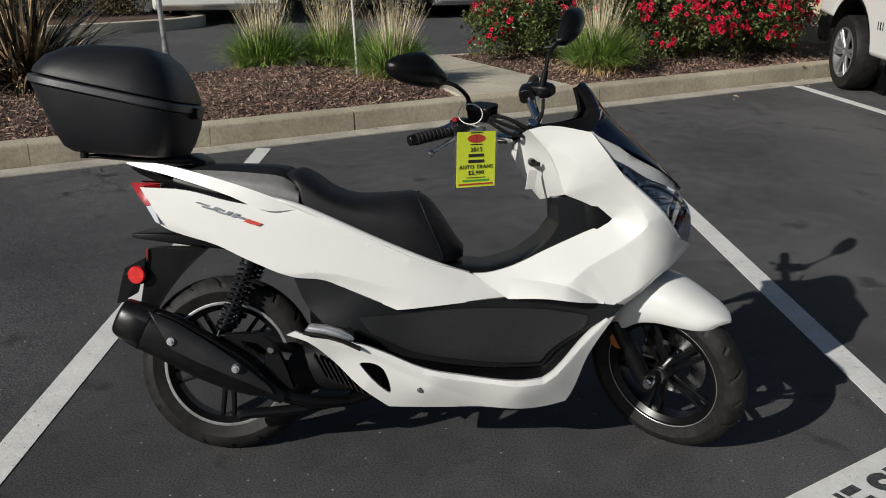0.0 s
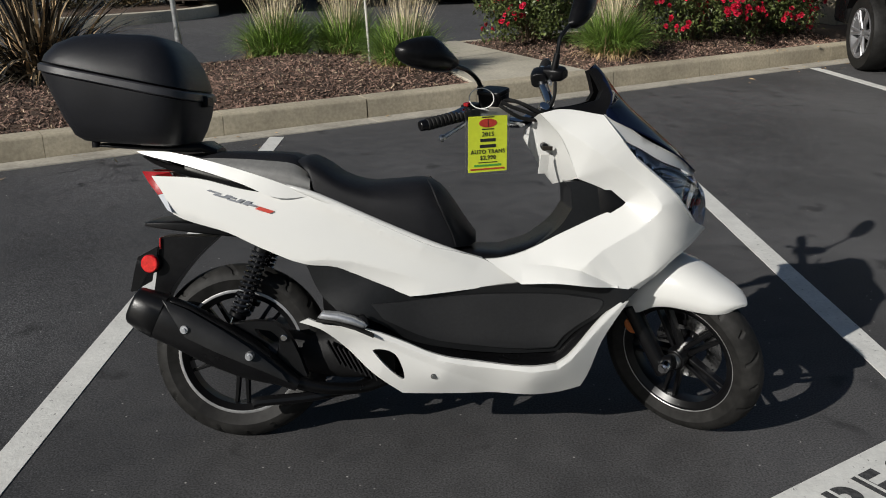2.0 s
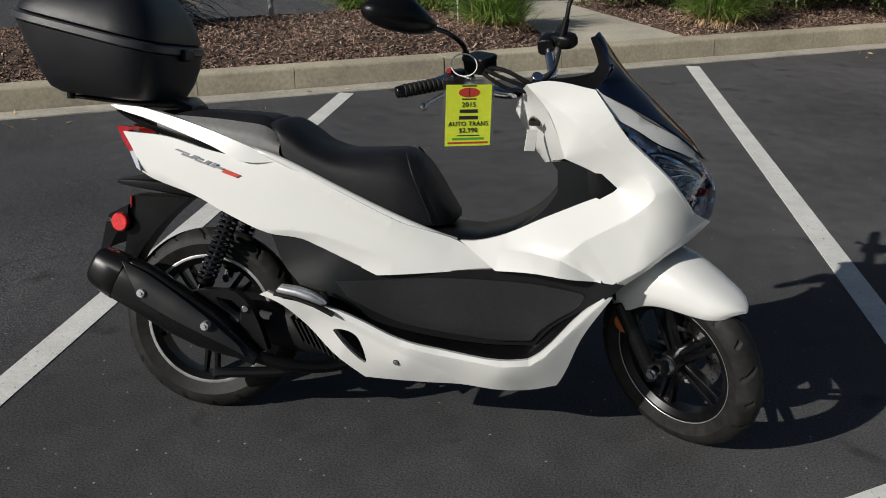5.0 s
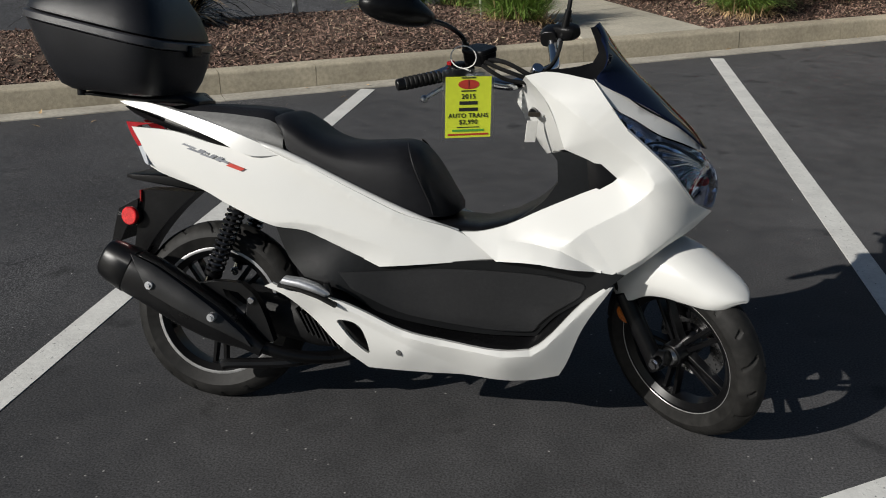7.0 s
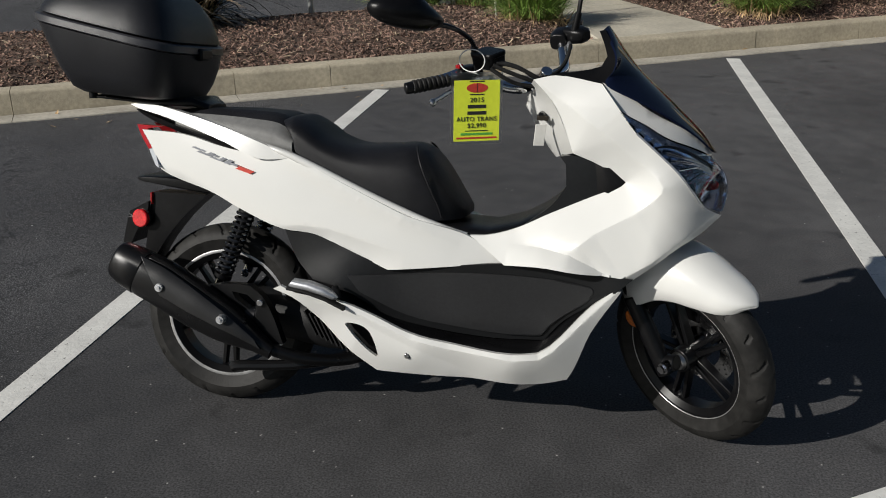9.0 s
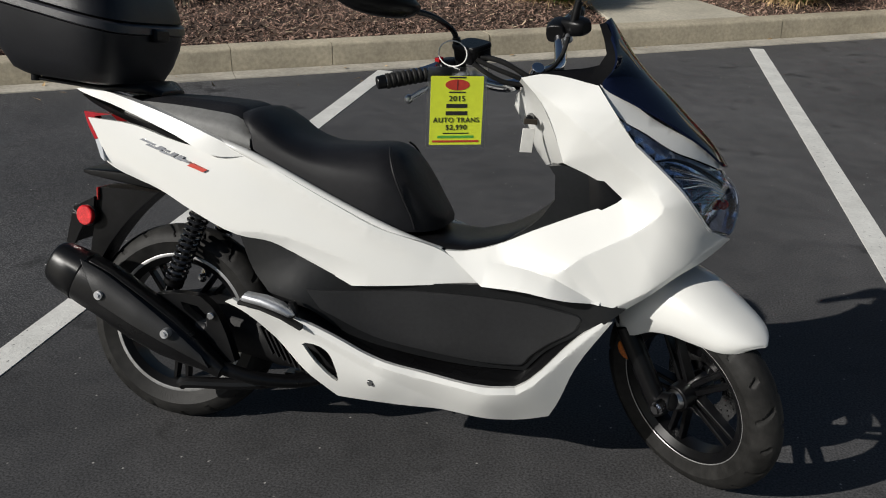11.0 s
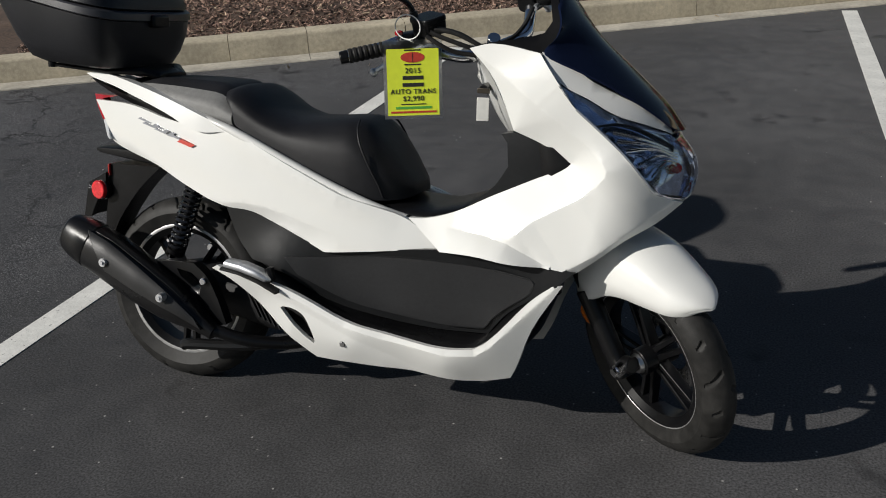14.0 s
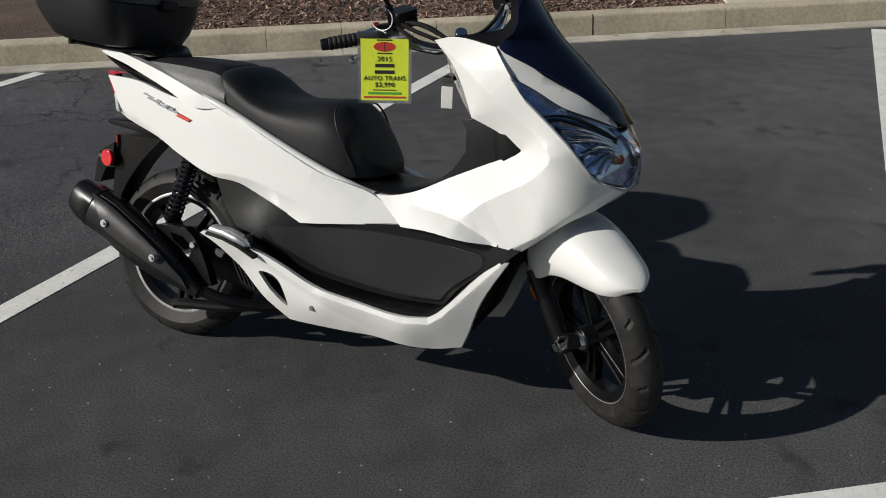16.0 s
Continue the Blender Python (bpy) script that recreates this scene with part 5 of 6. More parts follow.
# ---- the planting bed behind the kerb ----
def KP(u, v, z=0.0):
    return KERB @ Vector((u, v, z))


def bed_height(u, v):
    side = min(abs(u - WALK_L(v)), abs(u - WALK_R(v)))             # it dips to the walk's edges
    f = min(1, side / 0.35) * min(1, max(0, (v - 0.17) / 0.5)) * min(1, max(0, (2.35 - v) / 0.4))
    return 0.128 + 0.06 * f + 0.018 * math.sin(u * 2.3 + v) * f + 0.012 * math.sin(u * 5.1 - v * 3) * f


WALK_L = lambda v: 1.02 + 0.22 * v        # the walk's two edges along the kerb
WALK_R = lambda v: 2.20 + 0.02 * v


def bed(name, u0, u1):
    """u0 and u1 give the bed's ends at each distance from the kerb."""
    bm = bmesh.new()
    nv = 26
    nu = 60
    rows = []
    for j in range(nv + 1):
        v = 0.168 + (2.36 - 0.168) * j / nv
        rows.append([bm.verts.new(KP(u0(v) + (u1(v) - u0(v)) * i / nu, v, bed_height(u0(v) + (u1(v) - u0(v)) * i / nu, v) + random.uniform(-0.006, 0.006))) for i in range(nu + 1)])
    for a, b in zip(rows, rows[1:]):
        for i in range(nu):
            bm.faces.new((a[i], a[i + 1], b[i + 1], b[i]))
    return tagged(part(name, bm, SOIL), "brown bark-mulched planting bed behind the kerb", "soil", kind="structure")


bed("planting_bed", lambda v: -10.0, WALK_L)
bed("planting_bed", WALK_R, lambda v: 11.0)


def chips(name, n, material, u0, u1, v0, v1, size, label, seed):
    """Loose flakes of bark lying on the bed."""
    rng = np.random.default_rng(seed)
    verts, faces = [], []
    k = 0
    while k < n:
        v = v0 + (v1 - v0) * rng.random() ** 1.25
        u = u0 + (u1 - u0) * rng.random()
        if WALK_L(v) - 0.03 < u < WALK_R(v) + 0.03:
            continue
        a, b, c = size * rng.uniform(0.5, 1.8), size * rng.uniform(0.2, 0.5), size * rng.uniform(0.08, 0.2)
        m = Matrix.Translation(KP(u, v, bed_height(u, v) + rng.uniform(0.002, 0.014))) @ Euler((rng.normal(0, 0.5), rng.normal(0, 0.5), rng.uniform(0, 6.3))).to_matrix().to_4x4()
        o = len(verts)
        sk = rng.uniform(-0.3, 0.3)
        for x, y, z in ((-1, -1, 0), (1, -0.8 + sk, 0), (0.9, 0.9, 0), (-0.9, 0.8 - sk, 0), (-0.9, -0.9, 1), (0.9, -0.7 + sk, 1), (0.8, 0.8, 1), (-0.8, 0.7 - sk, 1)):
            verts.append(m @ Vector((x * a, y * b, z * c)))
        faces += [(o + 4, o + 5, o + 6, o + 7), (o, o + 1, o + 5, o + 4), (o + 1, o + 2, o + 6, o + 5), (o + 2, o + 3, o + 7, o + 6), (o + 3, o, o + 4, o + 7)]
        k += 1
    me = bpy.data.meshes.new(name)
    me.from_pydata(verts, [], faces)
    me.materials.append(material)
    return tagged(new(name, me), label, "mulch", kind="stuff")


chips("bark_chips", 24000, CHIP, -3.6, 5.6, 0.19, 2.3, 0.0145, "brown bark chips strewn over the bed", 3)
chips("pale_chips", 1100, CHIP_PALE, -3.6, 5.6, 0.19, 2.3, 0.016, "pale splinters among the bark chips", 4)


def walkway():
    vj = [0.172, 0.92, 1.66, 2.40]
    for a, b in zip(vj, vj[1:]):
        bm = bmesh.new()
        g = 0.006
        top = [(WALK_L(a), a + g), (WALK_R(a), a + g), (WALK_R(b), b - g), (WALK_L(b), b - g)]
        lo = [bm.verts.new(KP(u, v, 0.0)) for u, v in top]
        hi = [bm.verts.new(KP(u, v, 0.150)) for u, v in top]
        bm.faces.new(hi)
        for i in range(4):
            j = (i + 1) % 4
            bm.faces.new((lo[i], lo[j], hi[j], hi[i]))
        tagged(part("walk_slab", bm, WALK, bevel=0.006), "pale concrete slab of a narrow walkway", "pavement", kind="structure")


walkway()
for a, b in ((-10.0, -6.0), (-6.0, -2.0), (-2.0, 1.5), (2.3, 6.0), (6.0, 11.0)):
    kerb_piece("back_kerb", a + 0.004, b - 0.004, 2.36, 2.50, -0.05, 0.125, CONCRETE, "low concrete kerb at the back of the bed")

# ---- plants ----
LEAF_GRASS = mat("grass_green", (0.100, 0.180, 0.032), 0.5, spread=0.4, scale=12, tint=(0.23, 0.34, 0.075), island=0.4, patches=0.2)
LEAF_STRAW = mat("grass_straw", (0.68, 0.58, 0.40), 0.8, spread=0.25, scale=14, island=0.35)
LEAF_ROSE = mat("rose_leaf", (0.055, 0.078, 0.022), 0.45, spread=0.4, scale=15, tint=(0.10, 0.125, 0.035), island=0.5)
PETAL = mat("red_petal", (0.50, 0.008, 0.030), 0.55, spread=0.25, scale=30, tint=(0.72, 0.020, 0.075), island=0.35)
CANE = mat("woody_stem", (0.11, 0.075, 0.045), 0.9, spread=0.3, scale=40, bump=0.4)
FLAX = mat("flax_leaf", (0.016, 0.015, 0.011), 0.26, spread=0.5, scale=10, tint=(0.055, 0.046, 0.033), island=0.85)
DRY = mat("dry_leaf", (0.50, 0.35, 0.19), 0.8, spread=0.3, scale=16, island=0.4)


def mesh_part(name, verts, faces, material, parent, label=""):
    me = bpy.data.meshes.new(name)
    me.from_pydata(verts, [], faces)
    me.materials.append(material)
    ob = new(name, me)
    ob.parent = parent
    tagged(ob, label, kind="stuff")
    return ob


def blades(rng, n, spread, length, lean, width, stiff, base=0.06, segs=5):
    """Long narrow leaves that rise from the crown and arch outwards."""
    verts, faces = [], []
    for _ in range(n):
        a = rng.uniform(0, 2 * math.pi)
        L = length * rng.uniform(0.55, 1.0)
        ln = lean * rng.random() ** 0.7
        out = Vector((math.cos(a), math.sin(a), 0))
        p = out * base * rng.random() + Vector((rng.normal(0, base * 0.3), rng.normal(0, base * 0.3), 0))
        side = Vector((-math.sin(a + rng.normal(0, 0.5)), math.cos(a + rng.normal(0, 0.5)), 0))
        ang = ln * 0.35
        o = len(verts)
        for i in range(segs + 1):
            f = i / segs
            w = width * (1 - f ** 1.8) * 0.5 + 0.0006
            verts += [p - side * w, p + side * w]
            ang += ln * (1 - stiff) / segs * 1.3
            p = p + (out * math.sin(ang) + Vector((0, 0, math.cos(ang)))) * (L / segs)
        faces += [(o + 2 * i, o + 2 * i + 1, o + 2 * i + 3, o + 2 * i + 2) for i in range(segs)]
    return verts, faces


def grass_tuft(u, v, r, h, seed, xy=None):
    rng = np.random.default_rng(seed)
    p = KP(u, v, bed_height(u, v) - 0.01)
    root = thing("grass_tuft", "clump of green ornamental grass with dry straw-coloured flower stalks", "grass", "ornamental grasses", Matrix.Translation(p))
    verts, faces = blades(rng, 2300, r, h * 0.86, 1.45, 0.0085, 0.22, base=r * 0.42)
    mesh_part("foliage", verts, faces, LEAF_GRASS, root, "arching green grass leaves")
    verts, faces = blades(rng, 230, r, h * 1.40, 0.70, 0.0046, 0.60, base=r * 0.22)
    for _ in range(150):                                     # ragged seed heads near the tips
        a = rng.uniform(0, 6.28)
        t = rng.uniform(0, 0.75)
        q = Vector((math.cos(a) * t * r, math.sin(a) * t * r, h * rng.uniform(0.85, 1.25)))
        o = len(verts)
        s = rng.uniform(0.004, 0.008)
        d = Vector((rng.normal(0, 0.2), rng.normal(0, 0.2), 1)).normalized() * rng.uniform(0.04, 0.09)
        e = d.orthogonal().normalized() * s
        verts += [q - e, q + e, q + d]
        faces.append((o, o + 1, o + 2))
    mesh_part("straw_plume", verts, faces, LEAF_STRAW, root, "dry straw-coloured flower stalks")
    verts, faces = blades(rng, 900, r, h * 0.42, 2.6, 0.008, 0.1, base=r * 0.62)
    mesh_part("dead_thatch", verts, faces, DRY, root, "dead tan thatch at the foot")
    return root


def uv_of(x, y):
    q = KERB.inverted() @ Vector((x, y, 0))
    return q.x, q.y


grass_tuft(*uv_of(-1.01, 6.56), 0.40, 0.62, 11)
grass_tuft(*uv_of(-0.39, 6.76), 0.34, 0.60, 12)
grass_tuft(*uv_of(0.24, 5.72), 0.34, 0.55, 13)
grass_tuft(*uv_of(2.12, 6.46), 0.30, 0.60, 14)


def rose_bush(u, v, rad, h, seed, flowers):
    rng = np.random.default_rng(seed)
    p = KP(u, v, bed_height(u, v) - 0.02)
    root = thing("rose_bush", "dense rose bush with dark green leaves and red flowers", "bush", "rose bushes", Matrix.Translation(p))
    bm = bmesh.new()
    tips = []
    for i in range(26):
        a, t = rng.uniform(0, 6.28), rad * rng.uniform(0.2, 0.95)
        top = Vector((math.cos(a) * t, math.sin(a) * t, h * rng.uniform(0.45, 0.95)))
        tube(bm, [Vector((math.cos(a), math.sin(a), 0)) * 0.06, top * 0.5 + Vector((rng.normal(0, 0.04), rng.normal(0, 0.04), 0.08)), top], 0.008, 5, 3, 0.003)
        tips.append(top)
    part("branching", bm, CANE, root)
    clumps = []
    for i in range(130):
        while True:
            q = Vector((rng.uniform(-1, 1), rng.uniform(-1, 1), rng.uniform(0.0, 1)))
            if (q.x ** 2 + q.y ** 2 + ((q.z - 0.45) / 0.6) ** 2) < 1 + 0.25 * rng.normal():
                break
        clumps.append(Vector((q.x * rad, q.y * rad, 0.06 + q.z * h)))
    verts, faces = [], []
    for c in clumps:
        for _ in range(70):
            q = c + Vector(rng.normal(0, 0.055, 3))
            if q.z < 0.03:
                continue
            s = rng.uniform(0.011, 0.022)
            m = Euler((rng.normal(0, 0.7), rng.normal(0, 0.7), rng.uniform(0, 6.3))).to_matrix()
            o = len(verts)
            verts += [q + m @ Vector(w) * s for w in ((-1.2, 0, 0), (0, -0.6, 0.12), (1.3, 0, 0), (0, 0.6, 0.12))]
            faces += [(o, o + 1, o + 2), (o, o + 2, o + 3)]
    mesh_part("foliage", verts, faces, LEAF_ROSE, root, "small dark green leaves")
    shape_v, shape_f = [], []
    for k in range(3):                                        # one rosette of cupped petals
        n = 5
        for i in range(n):
            a = 2 * math.pi * (i + 0.4 * k) / n
            o = len(shape_v)
            d, s = Vector((math.cos(a), math.sin(a), 0)), Vector((-math.sin(a), math.cos(a), 0))
            r0, up = 0.030 - 0.008 * k, 0.010 + 0.010 * k
            shape_v += [Vector((0, 0, 0)), d * r0 * 0.6 - s * r0 * 0.6 + Vector((0, 0, up * 0.5)), d * r0 + Vector((0, 0, up)), d * r0 * 0.6 + s * r0 * 0.6 + Vector((0, 0, up * 0.5))]
            shape_f.append((o, o + 1, o + 2, o + 3))
    me = bpy.data.meshes.new("flower")
    me.from_pydata(shape_v, [], shape_f)
    me.materials.append(PETAL)
    n = 0
    while n < flowers:
        c = clumps[rng.integers(len(clumps))]
        if (c.x ** 2 + c.y ** 2) / rad ** 2 + (c.z / h) ** 2 < 0.40:
            continue
        for _ in range(rng.integers(4, 15)):
            ob = new("flower", me)
            ob.parent = root
            out = Vector((c.x, c.y, 0.3 * rad)).normalized()
            q = c + out * 0.10 + Vector(rng.normal(0, 0.05, 3))
            sc = rng.uniform(0.6, 1.1)
            ob.matrix_basis = Matrix.Translation(q) @ (out + Vector(rng.normal(0, 0.4, 3))).to_track_quat('Z', 'Y').to_matrix().to_4x4() @ Matrix.Diagonal((sc, sc, sc, 1))
            n += 1
    return root


rose_bush(*uv_of(1.42, 7.15), 0.48, 0.60, 21, 130)
rose_bush(*uv_of(2.55, 7.45), 0.55, 0.95, 25, 260)
rose_bush(*uv_of(3.10, 7.45), 0.66, 1.02, 22, 480)
rose_bush(*uv_of(3.80, 7.75), 0.64, 1.05, 23, 480)
rose_bush(*uv_of(4.18, 8.00), 0.42, 0.95, 24, 300)


def flax(u, v, h, seed):
    rng = np.random.default_rng(seed)
    root = thing("flax_plant", "dark bronze strap-leaved flax plant with dry leaves at its foot", "plant", m=Matrix.Translation(KP(u, v, bed_height(u, v) - 0.01)))
    verts, faces = blades(rng, 380, 0.5, h, 2.7, 0.036, 0.40, base=0.18, segs=8)
    mesh_part("strap_foliage", verts, faces, FLAX, root, "dark bronze strap leaves")
    # part of these pale leaves stand in for sun glints on the flax
    verts, faces = blades(rng, 110, 0.5, h * 0.85, 2.4, 0.026, 0.15, base=0.2, segs=8)
    more_v, more_f = blades(rng, 26, 0.5, h * 1.05, 2.0, 0.030, 0.45, base=0.2, segs=8)
    faces += [tuple(i + len(verts) for i in f) for f in more_f]
    mesh_part("dry_and_glint_foliage", verts + more_v, faces, DRY, root, "dry tan leaves, some standing in for sun glints")


flax(*uv_of(-2.75, 5.35), 1.15, 31)

# ---- pole and stake in the bed ----
ZINC = mat("galvanised_steel", (0.40, 0.41, 0.41), 0.45, 0.7, spread=0.2, scale=30, bump=0.1, patches=0.2, patch_scale=9)
STAKE = mat("weathered_white_stake", (0.62, 0.60, 0.55), 0.8, spread=0.15, scale=40, patches=0.15)
bm = bmesh.new()
cyl(bm, (0, 0, -0.1), (-0.16, 0.0, 2.6), 0.024, n=18)
cyl(bm, (-0.018, 0, 0.20), (-0.024, 0, 0.30), 0.029, n=18)
pole = part("sign_pole", bm, ZINC, m=Matrix.Translation(Vector((-1.71, 5.82, 0.16))))
tagged(pole, "thin galvanised steel sign pole standing in the bed", "pole")
bm = bmesh.new()
cyl(bm, (0, 0, -0.1), (-0.10, 0, 1.7), 0.011, 0.010, 10)
tagged(part("plant_stake", bm, STAKE, m=Matrix.Translation(Vector((-0.06, 5.77, 0.16)))), "thin whitish plant stake in the mulch", "stake")

# ---- the far side of the lane ----
def far_island():
    bm = bmesh.new()
    pts = []
    for i in range(40):
        t = 2 * math.pi * i / 40
        pts.append((-3.55 + 5.0 * math.copysign(abs(math.cos(t)) ** 0.45, math.cos(t)), 8.05 + 1.1 * math.copysign(abs(math.sin(t)) ** 0.7, math.sin(t))))
    rings = [[KP(u, v, -0.05) for u, v in pts], [KP(u, v, 0.13) for u, v in pts], [KP(-3.55 + (u + 3.55) * 0.997, v, 0.15) for u, v in pts],
             [KP(-3.55 + (u + 3.55) * 0.968, 8.05 + (v - 8.05) * 0.86, 0.15) for u, v in pts], [KP(-3.55 + (u + 3.55) * 0.965, 8.05 + (v - 8.05) * 0.85, 0.10) for u, v in pts]]
    loft(bm, rings)
    tagged(part("island_kerb", bm, WALK, angle=40), "pale concrete kerb round a far planting island", "kerb", kind="structure")
    bm = bmesh.new()
    f = [bm.verts.new(KP(-3.55 + (u + 3.55) * 0.963, 8.05 + (v - 8.05) * 0.845, 0.125)) for u, v in pts]
    bm.faces.new(f)
    tagged(part("island_soil", bm, SOIL), "bare brown soil on the far island", "soil", kind="structure")


far_island()
LEAF_FAR = mat("shrub_leaf", (0.075, 0.075, 0.028), 0.6, spread=0.4, scale=8, tint=(0.14, 0.10, 0.05), island=0.5)


def shrub(u, v, rad, h, seed):
    rng = np.random.default_rng(seed)
    root = thing("shrub", "low brownish green shrub on the far island", "shrub", "island shrubs", Matrix.Translation(KP(u, v, 0.12)))
    bm = bmesh.new()
    for i in range(12):
        a = rng.uniform(0, 6.28)
        tube(bm, [(0, 0, 0), (math.cos(a) * rad * 0.3, math.sin(a) * rad * 0.3, h * 0.5), (math.cos(a) * rad * 0.7, math.sin(a) * rad * 0.7, h * 0.8)], 0.012, 5, 2, 0.004)
    part("branching", bm, CANE, root)
    verts, faces = [], []
    for _ in range(2600):
        q = Vector(rng.normal(0, 0.42, 3))
        q = Vector((q.x * rad, q.y * rad, abs(q.z) * h * 0.9 + 0.03))
        s = rng.uniform(0.015, 0.035)
        m = Euler((rng.normal(0, 0.8), rng.normal(0, 0.8), rng.uniform(0, 6.3))).to_matrix()
        o = len(verts)
        verts += [q + m @ Vector(w) * s for w in ((-1.3, 0, 0), (0, -0.5, 0.1), (1.3, 0, 0), (0, 0.5, 0.1))]
        faces += [(o, o + 1, o + 2), (o, o + 2, o + 3)]
    mesh_part("foliage", verts, faces, LEAF_FAR, root, "small brownish green leaves")


for i, (u, v, r, h) in enumerate(((0.3, 8.5, 0.45, 0.7), (-0.5, 8.8, 0.7, 0.9), (-1.4, 8.5, 0.7, 0.9), (-2.4, 8.7, 0.8, 1.0), (-3.6, 8.6, 0.8, 1.0))):
    shrub(u, v, r, h, 50 + i)

# ---- parked vehicles ----
CAR_WHITE = mat("white_car_paint", (0.74, 0.73, 0.70), 0.25, spread=0.02, scale=300, coat=0.7, patches=0.03)
CAR_SILVER = mat("silver_car_paint", (0.50, 0.51, 0.52), 0.25, 0.3, spread=0.02, scale=300, coat=0.7, patches=0.03)
CAR_DARK = mat("dark_car_paint", (0.05, 0.055, 0.065), 0.2, spread=0.05, scale=300, coat=0.7, patches=0.03)
RIM_ALLOY = mat("cast_alloy", (0.42, 0.42, 0.43), 0.42, 0.8, spread=0.08, scale=60, patches=0.1, patch_scale=9)
CAR_GLASS = mat("dark_car_glass", (0.012, 0.014, 0.016), 0.05, spread=0.05, coat=0.5, rough_spread=0.02)


def car(label, paint, m, L=4.7, W=1.86, H=1.75, ground=0.26, R=0.375, arch=1.16, bumper=None, nose=0.0, name="parked_car", group="parked cars", mark=False):
    """Nose along +x. A shaped body with wheel arches, a glazed cabin, bumpers, lamps and four wheels."""
    root = thing(name, label, "car", group, m)
    fx, rx = L / 2 - 0.80, -L / 2 + 0.95
    belt = 0.62 * H
    prof = [(L / 2 - 0.02, max(nose, ground + 0.16))]
    top = [(L / 2, max(nose + 0.04, 0.55)), (L / 2 - 0.05, 0.86), (L / 2 - 0.35, belt - 0.06), (L / 2 - 1.15, belt), (-L / 2 + 0.12, belt + 0.03), (-L / 2, belt - 0.15), (-L / 2 - 0.0, ground + 0.25), (-L / 2 + 0.08, ground)]
    prof += top
    for cx in (rx, fx):
        prof += [(cx - R * arch, ground)]
        cut = cx == fx and nose > 0                               # a nose whose lower part is a separate bumper
        last = math.asin((nose - 0.02 - R) / (R * arch)) if cut else 0.28
        prof += [(cx + R * arch * math.cos(a), R + R * arch * math.sin(a)) for a in [math.pi - 0.28 - (math.pi - 0.28 - last) * i / 14 for i in range(15)]]
        if not cut:
            prof += [(cx + R * arch, ground)]
    if not nose:
        prof += [(L / 2 - 0.10, ground)]
    bm = bmesh.new()
    rows = []
    for s, k in ((-1, 0.955), (-1, 1.0), (1, 1.0), (1, 0.955)):
        rows.append([bm.verts.new((x * (0.995 if k < 1 else 1), s * (W / 2 - (0 if k < 1 else 0.0)) * (1 if k < 1 else 0.93), z)) for x, z in prof])
    rows = [rows[0], rows[3]]
    n = len(prof)
    for i in range(n):
        j = (i + 1) % n
        bm.faces.new((rows[0][i], rows[0][j], rows[1][j], rows[1][i]))
    bm.faces.new(rows[0][::-1])
    bm.faces.new(rows[1])
    bmesh.ops.delete(bm, geom=[v for v in bm.verts if not v.link_faces], context='VERTS')
    body = part("body", bm, paint, root, angle=30)
    md = body.modifiers.new("edge", 'BEVEL')
    md.width, md.segments, md.limit_method, md.angle_limit = 0.06, 4, 'ANGLE', radians(50)
    cab = bmesh.new()
    z0, z1 = belt - 0.02, H
    lo = [(L / 2 - 1.25, W / 2 - 0.07), (-L / 2 + 0.10, W / 2 - 0.07)]
    hi = [(L / 2 - 1.95, W / 2 - 0.22), (-L / 2 + 0.45, W / 2 - 0.22)]
    loft(cab, [[(lo[0][0], -lo[0][1], z0), (lo[0][0], lo[0][1], z0), (lo[1][0], lo[1][1], z0), (lo[1][0], -lo[1][1], z0)],
               [(hi[0][0], -hi[0][1], z1 - 0.06), (hi[0][0], hi[0][1], z1 - 0.06), (hi[1][0], hi[1][1], z1 - 0.06), (hi[1][0], -hi[1][1], z1 - 0.06)]])
    part("glasshouse", cab, CAR_GLASS, root, "dark tinted windows", bevel=0.03)
    rf = bmesh.new()
    box(rf, (hi[0][0] + hi[1][0]) / 2, 0, z1 - 0.03, hi[0][0] - hi[1][0] + 0.06, 2 * hi[0][1] + 0.04, 0.07)
    part("roof", rf, paint, root, bevel=0.03)
    for s in (-1, 1):
        for x0, x1 in ((lo[0][0], hi[0][0]), (-0.35, -0.35), (lo[1][0], hi[1][0])):
            pb = bmesh.new()
            cyl(pb, (x0, s * (W / 2 - 0.075), z0), (x1, s * (W / 2 - 0.215), z1 - 0.05), 0.035, n=8)
            part("pillar", pb, paint, root)
    for x, nm in ((L / 2 + 0.02, "front_bumper"), (-L / 2 - 0.02, "rear_bumper")):
        b = bmesh.new()
        if nose and x > 0:
            box(b, L / 2 - 0.15, 0, nose - 0.145, 0.36, W * 0.985, 0.27)
        else:
            box(b, x, 0, ground + 0.22, 0.16, W * 0.97, 0.30)
        part(nm, b, bumper or PLASTIC, root, "moulded plastic bumper", bevel=0.05)
    for s in (-1, 1):
        lp = bmesh.new()
        box(lp, L / 2 - 0.06, s * (W / 2 - 0.25), 0.78, 0.16, 0.36, 0.17)
        part("headlight", lp, CHROME, root, bevel=0.03)
        lp = bmesh.new()
        box(lp, -L / 2 + 0.05, s * (W / 2 - 0.18), 0.90, 0.12, 0.22, 0.30)
        part("tail_light", lp, RED_LENS, root, bevel=0.03)
    un = bmesh.new()
    box(un, 0, 0, ground + 0.10, L * 0.94, W * 0.80, 0.18)
    part("underbody", un, PLASTIC, root)
